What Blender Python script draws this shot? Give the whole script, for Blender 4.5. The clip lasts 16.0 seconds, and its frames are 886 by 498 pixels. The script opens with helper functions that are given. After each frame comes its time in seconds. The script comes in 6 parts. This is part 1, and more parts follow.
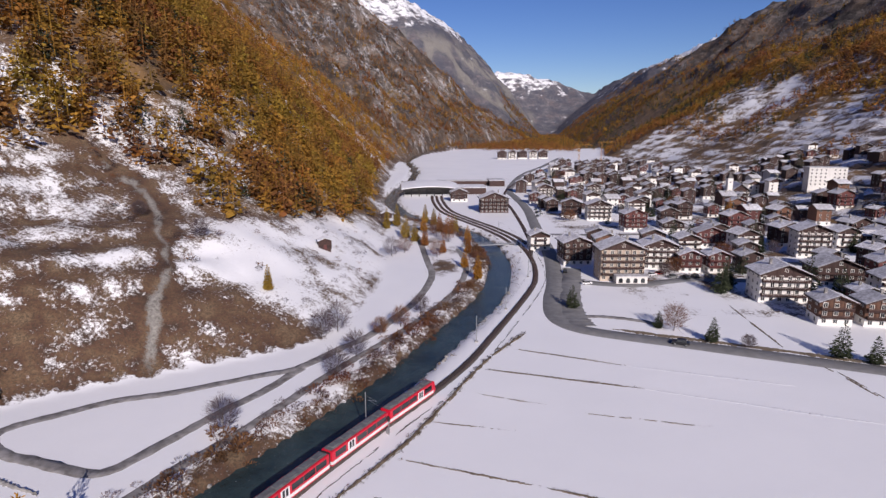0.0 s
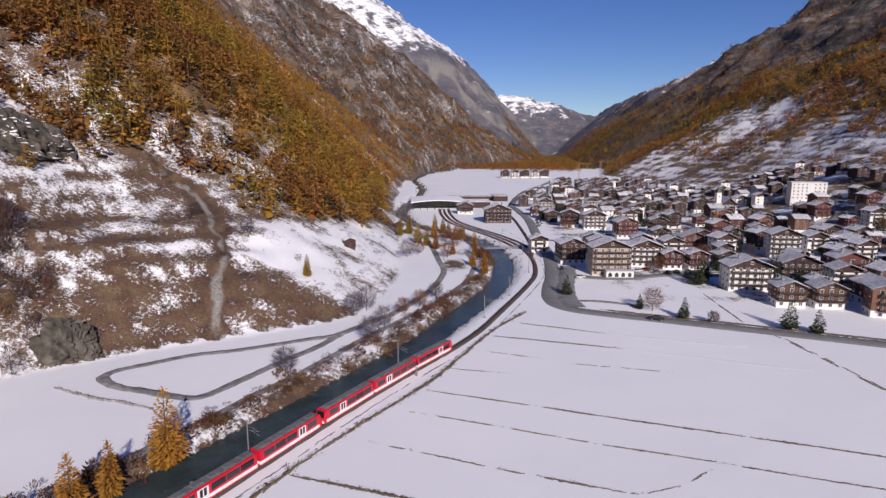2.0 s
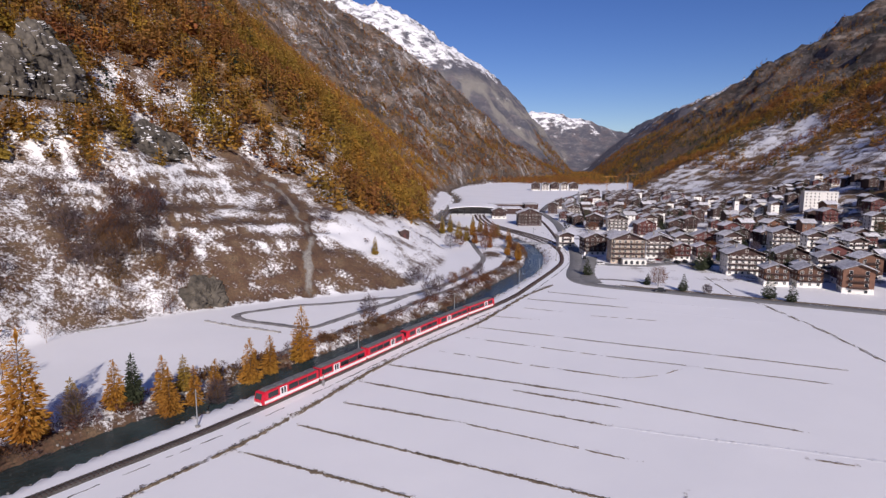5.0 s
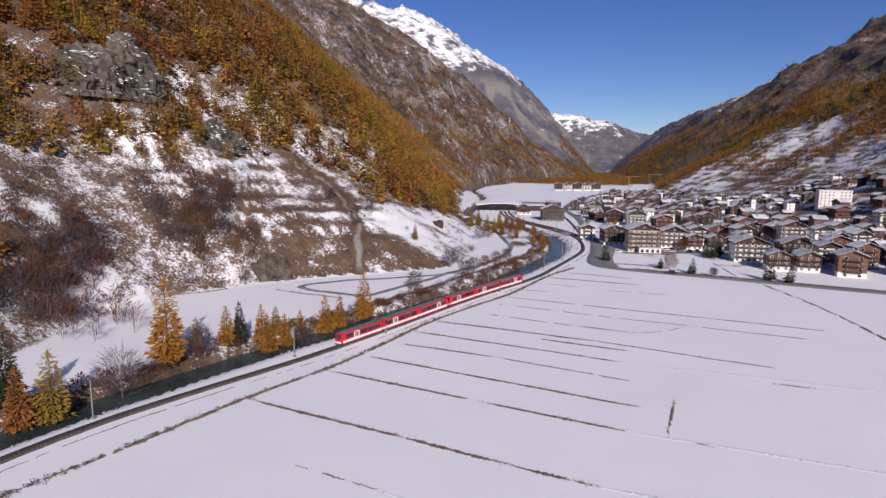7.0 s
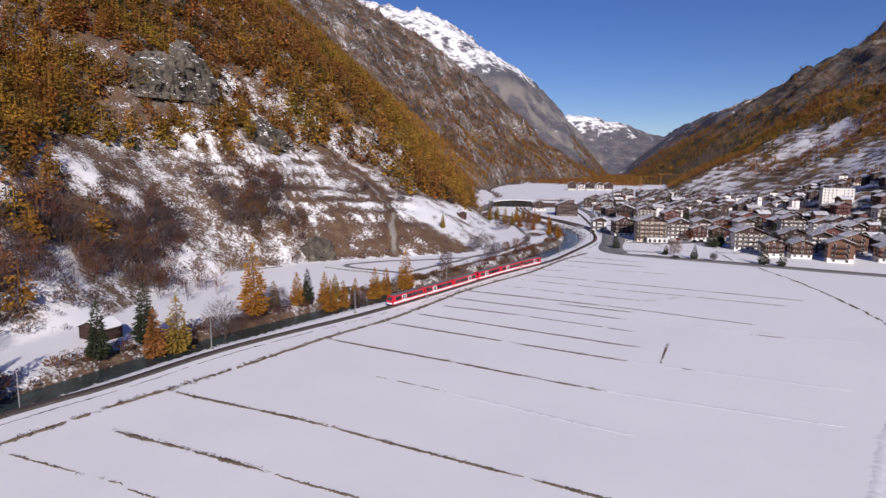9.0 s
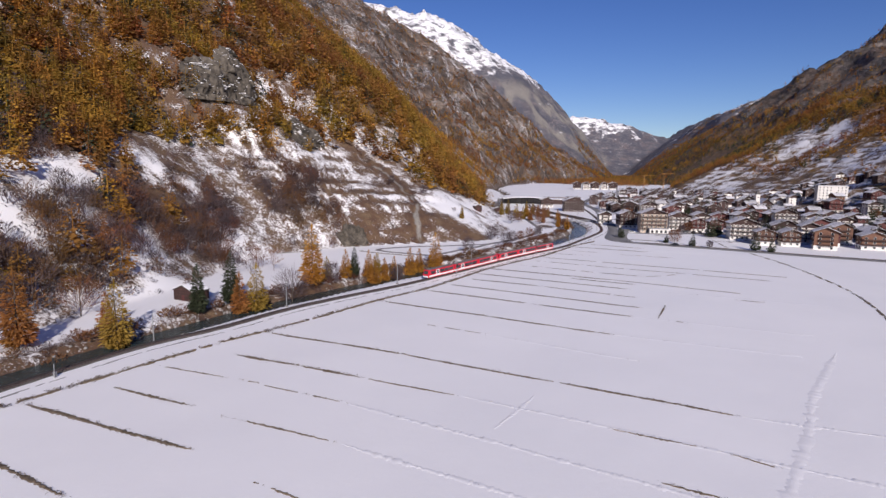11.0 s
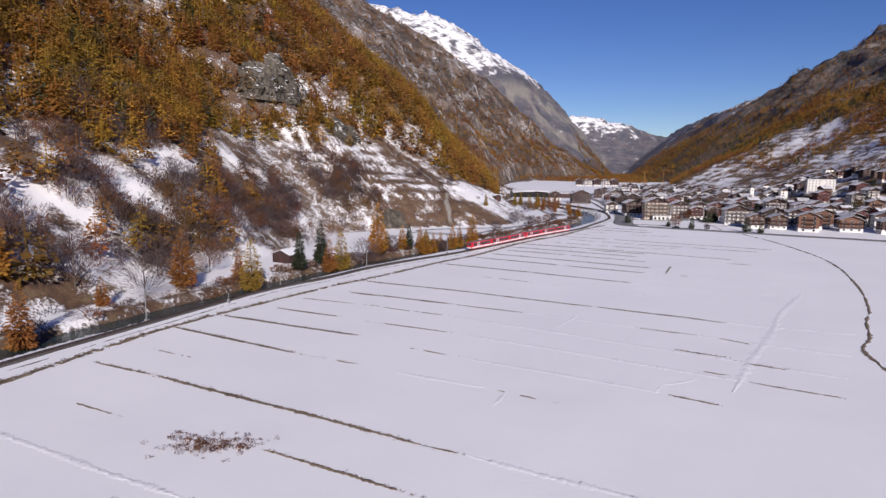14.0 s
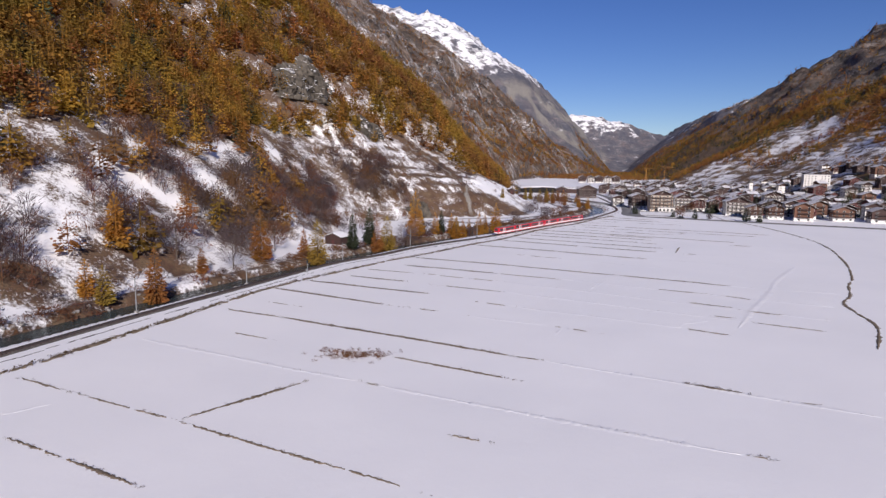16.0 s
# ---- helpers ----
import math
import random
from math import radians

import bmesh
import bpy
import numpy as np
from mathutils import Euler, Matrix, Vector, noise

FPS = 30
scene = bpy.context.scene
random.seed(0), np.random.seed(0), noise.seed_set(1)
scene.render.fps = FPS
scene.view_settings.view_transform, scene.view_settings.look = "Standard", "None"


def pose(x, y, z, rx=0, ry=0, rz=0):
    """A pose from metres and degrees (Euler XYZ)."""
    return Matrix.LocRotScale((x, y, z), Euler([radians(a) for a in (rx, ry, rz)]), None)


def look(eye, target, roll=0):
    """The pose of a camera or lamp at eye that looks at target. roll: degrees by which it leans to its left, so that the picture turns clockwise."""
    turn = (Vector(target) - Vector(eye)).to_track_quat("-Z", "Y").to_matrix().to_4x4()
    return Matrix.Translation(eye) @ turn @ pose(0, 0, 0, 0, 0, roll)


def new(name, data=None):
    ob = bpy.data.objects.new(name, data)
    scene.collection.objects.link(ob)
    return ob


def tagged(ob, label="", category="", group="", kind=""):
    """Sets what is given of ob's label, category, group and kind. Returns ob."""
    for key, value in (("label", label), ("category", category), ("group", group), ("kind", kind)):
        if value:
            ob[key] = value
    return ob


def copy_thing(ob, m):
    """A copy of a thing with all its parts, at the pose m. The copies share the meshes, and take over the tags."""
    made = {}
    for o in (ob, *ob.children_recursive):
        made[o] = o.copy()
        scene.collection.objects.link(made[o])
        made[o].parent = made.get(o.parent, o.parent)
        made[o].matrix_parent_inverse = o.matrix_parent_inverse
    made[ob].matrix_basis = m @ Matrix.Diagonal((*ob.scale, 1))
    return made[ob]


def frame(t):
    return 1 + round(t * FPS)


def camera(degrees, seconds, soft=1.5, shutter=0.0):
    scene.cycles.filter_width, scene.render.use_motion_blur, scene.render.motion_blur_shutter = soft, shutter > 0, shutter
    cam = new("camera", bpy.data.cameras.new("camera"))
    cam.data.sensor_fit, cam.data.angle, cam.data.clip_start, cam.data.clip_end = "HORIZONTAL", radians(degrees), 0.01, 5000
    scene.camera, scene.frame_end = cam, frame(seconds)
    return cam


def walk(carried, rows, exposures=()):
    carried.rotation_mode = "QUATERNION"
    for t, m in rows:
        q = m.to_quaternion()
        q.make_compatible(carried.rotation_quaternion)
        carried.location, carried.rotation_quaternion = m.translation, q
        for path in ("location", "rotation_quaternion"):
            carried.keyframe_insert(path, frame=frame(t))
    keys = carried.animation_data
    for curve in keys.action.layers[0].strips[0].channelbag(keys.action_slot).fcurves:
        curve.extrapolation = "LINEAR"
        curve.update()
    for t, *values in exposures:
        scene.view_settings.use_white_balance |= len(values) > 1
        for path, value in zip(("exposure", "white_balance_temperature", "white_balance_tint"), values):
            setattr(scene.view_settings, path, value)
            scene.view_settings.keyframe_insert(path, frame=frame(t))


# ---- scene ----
cam = camera(73.8, 16.0, soft=1.4)
METRES, EYE, TILT, LEAN, TURN = 285.0, 65.8, -12.0, 0.0, 0.0
ROWS = [
    (0.0, 0.0, 0.0, 0.0, 0.0, 0.0, -0.0),
    (0.5, -0.0033, -0.0295, -0.01, 0.06, 0.56, -0.03),
    (1.0, -0.0063, -0.0601, -0.0195, 0.12, 1.07, -0.03),
    (1.5, -0.01, -0.0903, -0.0298, 0.14, 1.58, -0.06),
    (2.0, -0.0133, -0.1213, -0.0398, 0.29, 2.09, -0.11),
    (2.5, -0.0168, -0.1521, -0.0497, 0.63, 2.53, -0.22),
    (3.0, -0.0206, -0.1826, -0.0595, 1.03, 2.95, -0.35),
    (3.5, -0.0239, -0.2135, -0.0696, 1.49, 3.16, -0.48),
    (4.0, -0.0272, -0.2442, -0.0796, 2.01, 3.34, -0.64),
    (6.5, -0.0443, -0.3932, -0.1268, 4.64, 3.71, -1.52),
    (7.0, -0.0482, -0.4232, -0.1365, 5.11, 3.72, -1.67),
    (7.5, -0.0521, -0.4528, -0.1458, 5.46, 3.73, -1.8),
    (8.0, -0.0558, -0.4826, -0.1552, 5.71, 3.75, -1.91),
    (8.5, -0.0595, -0.5123, -0.165, 6.06, 3.77, -2.03),
    (9.0, -0.0637, -0.5415, -0.1745, 6.24, 3.81, -2.11),
    (11.5, -0.0927, -0.6846, -0.2218, 6.6, 3.96, -2.27),
    (12.0, -0.1007, -0.7127, -0.2308, 6.56, 3.97, -2.25),
    (12.5, -0.1089, -0.7406, -0.2398, 6.53, 3.96, -2.24),
    (13.0, -0.1174, -0.7682, -0.2488, 6.49, 3.95, -2.23),
    (13.5, -0.1263, -0.7957, -0.2577, 6.46, 3.93, -2.21),
    (14.0, -0.1362, -0.8229, -0.2665, 6.42, 3.91, -2.18),
    (14.5, -0.1467, -0.8498, -0.2751, 6.38, 3.87, -2.15),
    (15.0, -0.1576, -0.8769, -0.2838, 6.35, 3.84, -2.12),
    (15.5, -0.1691, -0.904, -0.2928, 6.31, 3.82, -2.1),
    (16.0, -0.1805, -0.9312, -0.3017, 6.29, 3.81, -2.1),
]
walk(cam, [(t, pose(0, 0, EYE, TILT, LEAN, TURN) @ pose(METRES * x, METRES * y, METRES * z, 90 + pitch, roll, yaw)) for t, x, y, z, yaw, pitch, roll in ROWS],
     [(0.0, -0.01, 6560, 18.0), (9.0, 0.02, 6560, 17.5), (16.0, 0.05, 6560, 16.5)])

# ---- world, sun ----
SUN_AZ, SUN_EL = 163.0, 26.0
world = bpy.data.worlds.new("sky")
scene.world = world
world.use_nodes = True
wn = world.node_tree.nodes
sky = wn.new("ShaderNodeTexSky")
sky.sky_type = "NISHITA"
sky.sun_disc = False
sky.sun_elevation, sky.sun_rotation = radians(SUN_EL), radians(SUN_AZ)
sky.altitude, sky.air_density, sky.dust_density, sky.ozone_density = 1450, 1.0, 0.1, 4.0
deep = wn.new("ShaderNodeHueSaturation")
deep.inputs["Saturation"].default_value = 1.2
deep.inputs["Hue"].default_value = 0.518
world.node_tree.links.new(sky.outputs[0], deep.inputs["Color"])
world.node_tree.links.new(deep.outputs[0], wn["Background"].inputs[0])
wn["Background"].inputs[1].default_value = 0.08
sun = new("sun", bpy.data.lights.new("sun", "SUN"))
sun.data.energy, sun.data.angle, sun.data.color = 4.6, radians(0.53), (1.0, 0.94, 0.86)
sun_dir = Vector((math.sin(radians(SUN_AZ)) * math.cos(radians(SUN_EL)), math.cos(radians(SUN_AZ)) * math.cos(radians(SUN_EL)), math.sin(radians(SUN_EL))))
sun.matrix_world = look((0, 0, 300), Vector((0, 0, 300)) - sun_dir)


# ---- materials ----
def material(name, rough=0.8, metal=0.0):
    m = bpy.data.materials.new(name)
    m.use_nodes = True
    b = m.node_tree.nodes["Principled BSDF"]
    b.inputs["Roughness"].default_value = rough
    b.inputs["Metallic"].default_value = metal
    return m, m.node_tree.nodes, m.node_tree.links, b


def coords(n, l):
    return n.new("ShaderNodeTexCoord").outputs["Object"]


def noise_node(n, l, vec, scale, detail=4.0, rough=0.55):
    t = n.new("ShaderNodeTexNoise")
    t.inputs["Scale"].default_value, t.inputs["Detail"].default_value, t.inputs["Roughness"].default_value = scale, detail, rough
    l.new(vec, t.inputs["Vector"])
    return t.outputs["Fac"]


def ramp(n, l, fac, stops):
    r = n.new("ShaderNodeValToRGB")
    e = r.color_ramp.elements
    while len(e) < len(stops):
        e.new(0.5)
    for el, (p, c) in zip(e, stops):
        el.position, el.color = p, (*c, 1)
    l.new(fac, r.inputs[0])
    return r.outputs[0]


def mixed(n, l, fac, a, b, how="MIX"):
    m = n.new("ShaderNodeMix")
    m.data_type, m.blend_type = "RGBA", how
    if isinstance(fac, float):
        m.inputs[0].default_value = fac
    else:
        l.new(fac, m.inputs[0])
    for sock, v in ((m.inputs[6], a), (m.inputs[7], b)):
        if isinstance(v, tuple):
            sock.default_value = (*v, 1)
        else:
            l.new(v, sock)
    return m.outputs[2]


def math_node(n, l, op, *args, clamp=False):
    m = n.new("ShaderNodeMath")
    m.operation, m.use_clamp = op, clamp
    for i, a in enumerate(args):
        if isinstance(a, (int, float)):
            m.inputs[i].default_value = a
        else:
            l.new(a, m.inputs[i])
    return m.outputs[0]


def bump(n, l, b, height, strength, distance):
    k = n.new("ShaderNodeBump")
    k.inputs["Strength"].default_value, k.inputs["Distance"].default_value = strength, distance
    l.new(height, k.inputs["Height"])
    l.new(k.outputs[0], b.inputs["Normal"])


def attr(n, name):
    a = n.new("ShaderNodeAttribute")
    a.attribute_name = name
    return a.outputs["Fac"]


def simple(name, c1, c2, scale, rough=0.8, metal=0.0, bumps=0.0, detail=4.0, spread=0.0):
    """Two tones by noise at two scales; spread: how far each object differs in brightness."""
    m, n, l, b = material(name, rough, metal)
    v = coords(n, l)
    f = noise_node(n, l, v, scale, detail)
    g = noise_node(n, l, v, scale * 0.13, 2.0)
    f = math_node(n, l, "ADD", math_node(n, l, "MULTIPLY", f, 0.65), math_node(n, l, "MULTIPLY", g, 0.35))
    col = ramp(n, l, f, [(0.35, c1), (0.65, c2)])
    if spread:
        info = n.new("ShaderNodeObjectInfo")
        hs = n.new("ShaderNodeHueSaturation")
        l.new(math_node(n, l, "ADD", math_node(n, l, "MULTIPLY", info.outputs["Random"], spread), 1 - spread / 2), hs.inputs["Value"])
        l.new(col, hs.inputs["Color"])
        col = hs.outputs[0]
    l.new(col, b.inputs["Base Color"])
    if bumps:
        bump(n, l, b, f, 0.6, bumps)
    return m


def terrain_material():
    m, n, l, b = material("alpine_ground", 0.85)
    v = coords(n, l)
    fine, mid, big = noise_node(n, l, v, 0.9, 6, 0.65), noise_node(n, l, v, 0.16, 5, 0.6), noise_node(n, l, v, 0.022, 4)
    grass = ramp(n, l, mid, [(0.35, (0.050, 0.026, 0.018)), (0.45, (0.10, 0.050, 0.030)), (0.55, (0.135, 0.076, 0.042)), (0.65, (0.18, 0.118, 0.068))])
    grass = mixed(n, l, ramp(n, l, noise_node(n, l, v, 1.6, 7, 0.75), [(0.45, (0, 0, 0)), (0.6, (0.85, 0.85, 0.85))]), grass, (0.055, 0.038, 0.024))
    # rock: layered, with dark cracks
    mp = n.new("ShaderNodeMapping")
    mp.inputs["Scale"].default_value = (0.7, 0.7, 1.25)
    mp.inputs["Rotation"].default_value = (0.5, 0.6, 0)
    l.new(v, mp.inputs[0])
    strata = noise_node(n, l, mp.outputs[0], 0.07, 10, 0.74)
    rock = ramp(n, l, strata, [(0.36, (0.026, 0.023, 0.021)), (0.45, (0.095, 0.082, 0.074)), (0.54, (0.17, 0.148, 0.134)), (0.66, (0.29, 0.262, 0.242))])
    patch = ramp(n, l, noise_node(n, l, v, 0.014, 7, 0.65), [(0.45, (0, 0, 0)), (0.6, (1, 1, 1))])
    rock = mixed(n, l, math_node(n, l, "MULTIPLY", patch, 0.65), rock, (0.105, 0.062, 0.038))
    crack = ramp(n, l, noise_node(n, l, mp.outputs[0], 0.55, 9, 0.75), [(0.42, (0.25, 0.25, 0.25)), (0.52, (0.9, 0.9, 0.9)), (0.62, (1.35, 1.3, 1.25))])
    rock = mixed(n, l, 1.0, rock, crack, "MULTIPLY")
    ribs = ramp(n, l, noise_node(n, l, mp.outputs[0], 0.016, 14, 0.72), [(0.40, (0.24, 0.23, 0.25)), (0.5, (0.88, 0.86, 0.84)), (0.59, (1.6, 1.5, 1.4))])
    rock = mixed(n, l, 1.0, rock, ribs, "MULTIPLY")
    scree = ramp(n, l, fine, [(0.35, (0.13, 0.12, 0.105)), (0.65, (0.33, 0.31, 0.28))])
    wood = ramp(n, l, noise_node(n, l, v, 0.05, 6, 0.7), [(0.38, (0.07, 0.045, 0.025)), (0.5, (0.145, 0.086, 0.040)), (0.62, (0.24, 0.138, 0.054))])

    def mask(name, k, f):
        return math_node(n, l, "ADD", math_node(n, l, "MULTIPLY", math_node(n, l, "SUBTRACT", attr(n, name), f), k), 0.5, clamp=True)
    speck = noise_node(n, l, v, 2.6, 4, 0.7)
    blend = math_node(n, l, "ADD", math_node(n, l, "ADD", math_node(n, l, "MULTIPLY", fine, 0.4), math_node(n, l, "MULTIPLY", speck, 0.25)), math_node(n, l, "MULTIPLY", mid, 0.35))
    edge = math_node(n, l, "ADD", math_node(n, l, "MULTIPLY", math_node(n, l, "SUBTRACT", blend, 0.5), 3.2), 0.5, clamp=True)
    # aerial haze painted in: far rock is mixed towards blue-grey
    rock = mixed(n, l, math_node(n, l, "MULTIPLY", attr(n, "hazed_range"), 0.42), rock, (0.135, 0.150, 0.205))
    col = mixed(n, l, mask("rock", 3.0, edge), grass, rock)
    col = mixed(n, l, mask("wood", 3.0, edge), col, wood)
    col = mixed(n, l, mask("scree", 3.0, edge), col, scree)
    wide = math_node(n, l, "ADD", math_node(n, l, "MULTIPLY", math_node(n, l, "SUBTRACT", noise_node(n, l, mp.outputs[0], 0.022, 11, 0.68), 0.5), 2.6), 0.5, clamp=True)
    edge = mixed(n, l, attr(n, "hazed_range"), edge, wide)
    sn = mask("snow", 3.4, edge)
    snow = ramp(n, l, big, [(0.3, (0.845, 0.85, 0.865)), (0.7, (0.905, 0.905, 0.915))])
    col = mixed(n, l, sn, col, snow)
    l.new(col, b.inputs["Base Color"])
    l.new(math_node(n, l, "SUBTRACT", 0.9, math_node(n, l, "MULTIPLY", sn, 0.3)), b.inputs["Roughness"])
    h = math_node(n, l, "ADD", math_node(n, l, "MULTIPLY", strata, math_node(n, l, "ADD", math_node(n, l, "MULTIPLY", attr(n, "rock"), 9.0), 0.3)), math_node(n, l, "MULTIPLY", fine, math_node(n, l, "SUBTRACT", 0.4, math_node(n, l, "MULTIPLY", sn, 0.36))))
    bump(n, l, b, h, 0.7, 0.6)
    return m


def water_material():
    m, n, l, b = material("river_water", 0.12)
    v = coords(n, l)
    f, g = noise_node(n, l, v, 0.9, 5, 0.65), noise_node(n, l, v, 0.12, 3)
    col = ramp(n, l, g, [(0.35, (0.020, 0.034, 0.036)), (0.65, (0.038, 0.062, 0.064))])
    foam = ramp(n, l, noise_node(n, l, v, 1.6, 6, 0.7), [(0.64, (0, 0, 0)), (0.76, (1, 1, 1))])
    l.new(mixed(n, l, foam, col, (0.42, 0.48, 0.50)), b.inputs["Base Color"])
    b.inputs["IOR"].default_value = 1.33
    bump(n, l, b, f, 0.8, 0.25)
    return m


def foliage(name, dark, light, hue=0.03):
    m, n, l, b = material(name, 0.85)
    geo, info = n.new("ShaderNodeNewGeometry"), n.new("ShaderNodeObjectInfo")
    r = math_node(n, l, "ADD", math_node(n, l, "MULTIPLY", geo.outputs["Random Per Island"], 0.16), math_node(n, l, "MULTIPLY", info.outputs["Random"], 0.2))
    r = math_node(n, l, "ADD", r, math_node(n, l, "MULTIPLY", attr(n, "tone"), 0.68))
    col = ramp(n, l, r, [(0.1, dark), (0.9, light)])
    speck = ramp(n, l, noise_node(n, l, coords(n, l), 1.7, 4, 0.7), [(0.34, (0.6, 0.6, 0.6)), (0.5, (0.97, 0.97, 0.97)), (0.66, (1.25, 1.25, 1.25))])
    col = mixed(n, l, 1.0, col, speck, "MULTIPLY")
    hs = n.new("ShaderNodeHueSaturation")
    v = noise_node(n, l, coords(n, l), 0.03, 3)
    l.new(math_node(n, l, "ADD", math_node(n, l, "MULTIPLY", math_node(n, l, "SUBTRACT", v, 0.5), hue * 4), 0.5), hs.inputs["Hue"])
    l.new(col, hs.inputs["Color"])
    l.new(hs.outputs[0], b.inputs["Base Color"])
    tr = n.new("ShaderNodeBsdfTranslucent")
    l.new(hs.outputs[0], tr.inputs[0])
    mix = n.new("ShaderNodeMixShader")
    mix.inputs[0].default_value = 0.4
    l.new(b.outputs[0], mix.inputs[1])
    l.new(tr.outputs[0], mix.inputs[2])
    l.new(mix.outputs[0], n["Material Output"].inputs[0])
    return m


def glass_material():
    m, n, l, b = material("window_glass", 0.08)
    info = n.new("ShaderNodeObjectInfo")
    l.new(ramp(n, l, info.outputs["Random"], [(0.2, (0.012, 0.014, 0.018)), (0.9, (0.05, 0.055, 0.06))]), b.inputs["Base Color"])
    return m


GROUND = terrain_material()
WATER = water_material()
ASPHALT = simple("asphalt", (0.15, 0.148, 0.15), (0.23, 0.228, 0.23), 0.4, 0.85, bumps=0.01)
GRAVEL_ROAD = simple("gravel_track", (0.10, 0.092, 0.088), (0.34, 0.325, 0.32), 0.45, 0.9, bumps=0.02)
BALLAST = simple("track_ballast", (0.045, 0.040, 0.038), (0.12, 0.108, 0.10), 2.2, 0.95, bumps=0.05)
SNOW = simple("snow", (0.80, 0.805, 0.825), (0.87, 0.87, 0.885), 0.25, 0.6, bumps=0.05)
ROOF_SNOW = simple("thin_roof_snow", (0.36, 0.35, 0.36), (0.90, 0.90, 0.93), 0.9, 0.7, bumps=0.02, detail=7.0, spread=0.35)
STEEL = simple("rail_steel", (0.10, 0.085, 0.075), (0.22, 0.20, 0.18), 3, 0.4, 0.8)
GALV = simple("galvanised_steel", (0.30, 0.31, 0.32), (0.42, 0.43, 0.44), 1.5, 0.5, 0.6)
STONE = simple("boulder_stone", (0.12, 0.115, 0.11), (0.34, 0.325, 0.31), 0.9, 0.9, bumps=0.12, spread=0.3)
CLIFF_ROCK = simple("cliff_rock", (0.016, 0.014, 0.012), (0.145, 0.125, 0.10), 0.35, 0.95, bumps=0.9, detail=10.0)
DRY_GRASS = simple("dry_grass", (0.075, 0.056, 0.038), (0.24, 0.185, 0.13), 2.6, 0.95, bumps=0.05, detail=7.0)
PLASTER = simple("white_plaster", (0.66, 0.64, 0.60), (0.78, 0.76, 0.73), 0.5, 0.85, spread=0.15)
CREAM = simple("cream_plaster", (0.40, 0.32, 0.25), (0.50, 0.41, 0.33), 0.5, 0.85, spread=0.15)
TIMBER = simple("dark_timber", (0.030, 0.014, 0.012), (0.066, 0.031, 0.026), 1.2, 0.75, spread=0.5)
TIMBER_RED = simple("red_brown_timber", (0.075, 0.022, 0.021), (0.13, 0.038, 0.034), 1.2, 0.75, spread=0.4)
TIMBER_ORANGE = simple("orange_timber", (0.10, 0.044, 0.027), (0.175, 0.080, 0.046), 1.2, 0.7, spread=0.4)
ROOF = simple("slate_roof", (0.065, 0.06, 0.06), (0.13, 0.12, 0.115), 0.9, 0.8, spread=0.3)
GLASS = glass_material()
RED = simple("red_train_paint", (0.52, 0.010, 0.030), (0.60, 0.014, 0.040), 0.6, 0.3)
WHITE_PAINT = simple("white_train_paint", (0.70, 0.70, 0.70), (0.80, 0.80, 0.80), 0.6, 0.35)
TRAIN_ROOF = simple("grey_train_roof", (0.10, 0.10, 0.105), (0.20, 0.20, 0.205), 1.2, 0.6)
BLACK = simple("dark_rubber", (0.012, 0.012, 0.013), (0.03, 0.03, 0.03), 2, 0.6)
BARK = simple("bark", (0.060, 0.045, 0.035), (0.14, 0.11, 0.085), 2.5, 0.95, bumps=0.05)
LARCH = foliage("larch_needles_gold", (0.20, 0.098, 0.015), (0.54, 0.278, 0.039))
LARCH_GREEN = foliage("larch_needles_olive", (0.16, 0.094, 0.015), (0.42, 0.238, 0.034))
LARCH_RUST = foliage("larch_needles_rust", (0.14, 0.062, 0.018), (0.42, 0.188, 0.046))
LARCH_OLIVE = foliage("larch_needles_yellow_green", (0.16, 0.115, 0.020), (0.42, 0.290, 0.050))
SPRUCE = foliage("spruce_needles", (0.020, 0.030, 0.016), (0.060, 0.076, 0.038))
TWIGS = foliage("bare_twigs", (0.055, 0.040, 0.042), (0.165, 0.120, 0.122))
STRAW = foliage("dry_straw", (0.075, 0.055, 0.036), (0.22, 0.165, 0.105))
TWIGS_RED = foliage("russet_twigs", (0.11, 0.050, 0.027), (0.25, 0.115, 0.05))


# ---- numbers of the plan ----
def curve(points, step=3.0):
    """A smooth line through plan points, resampled evenly."""
    p = np.array(points, float)
    q = np.vstack([2 * p[0] - p[1], p, 2 * p[-1] - p[-2]])
    out = []
    for i in range(1, len(q) - 2):
        u = np.linspace(0, 1, max(2, int(np.hypot(*(q[i + 1] - q[i])[:2]) / step)), endpoint=False)[:, None]
        a, b, c, d = q[i - 1], q[i], q[i + 1], q[i + 2]
        out.append(0.5 * (2 * b + (c - a) * u + (2 * a - 5 * b + 4 * c - d) * u**2 + (3 * b - a - 3 * c + d) * u**3))
    return np.vstack(out + [p[-1:]])


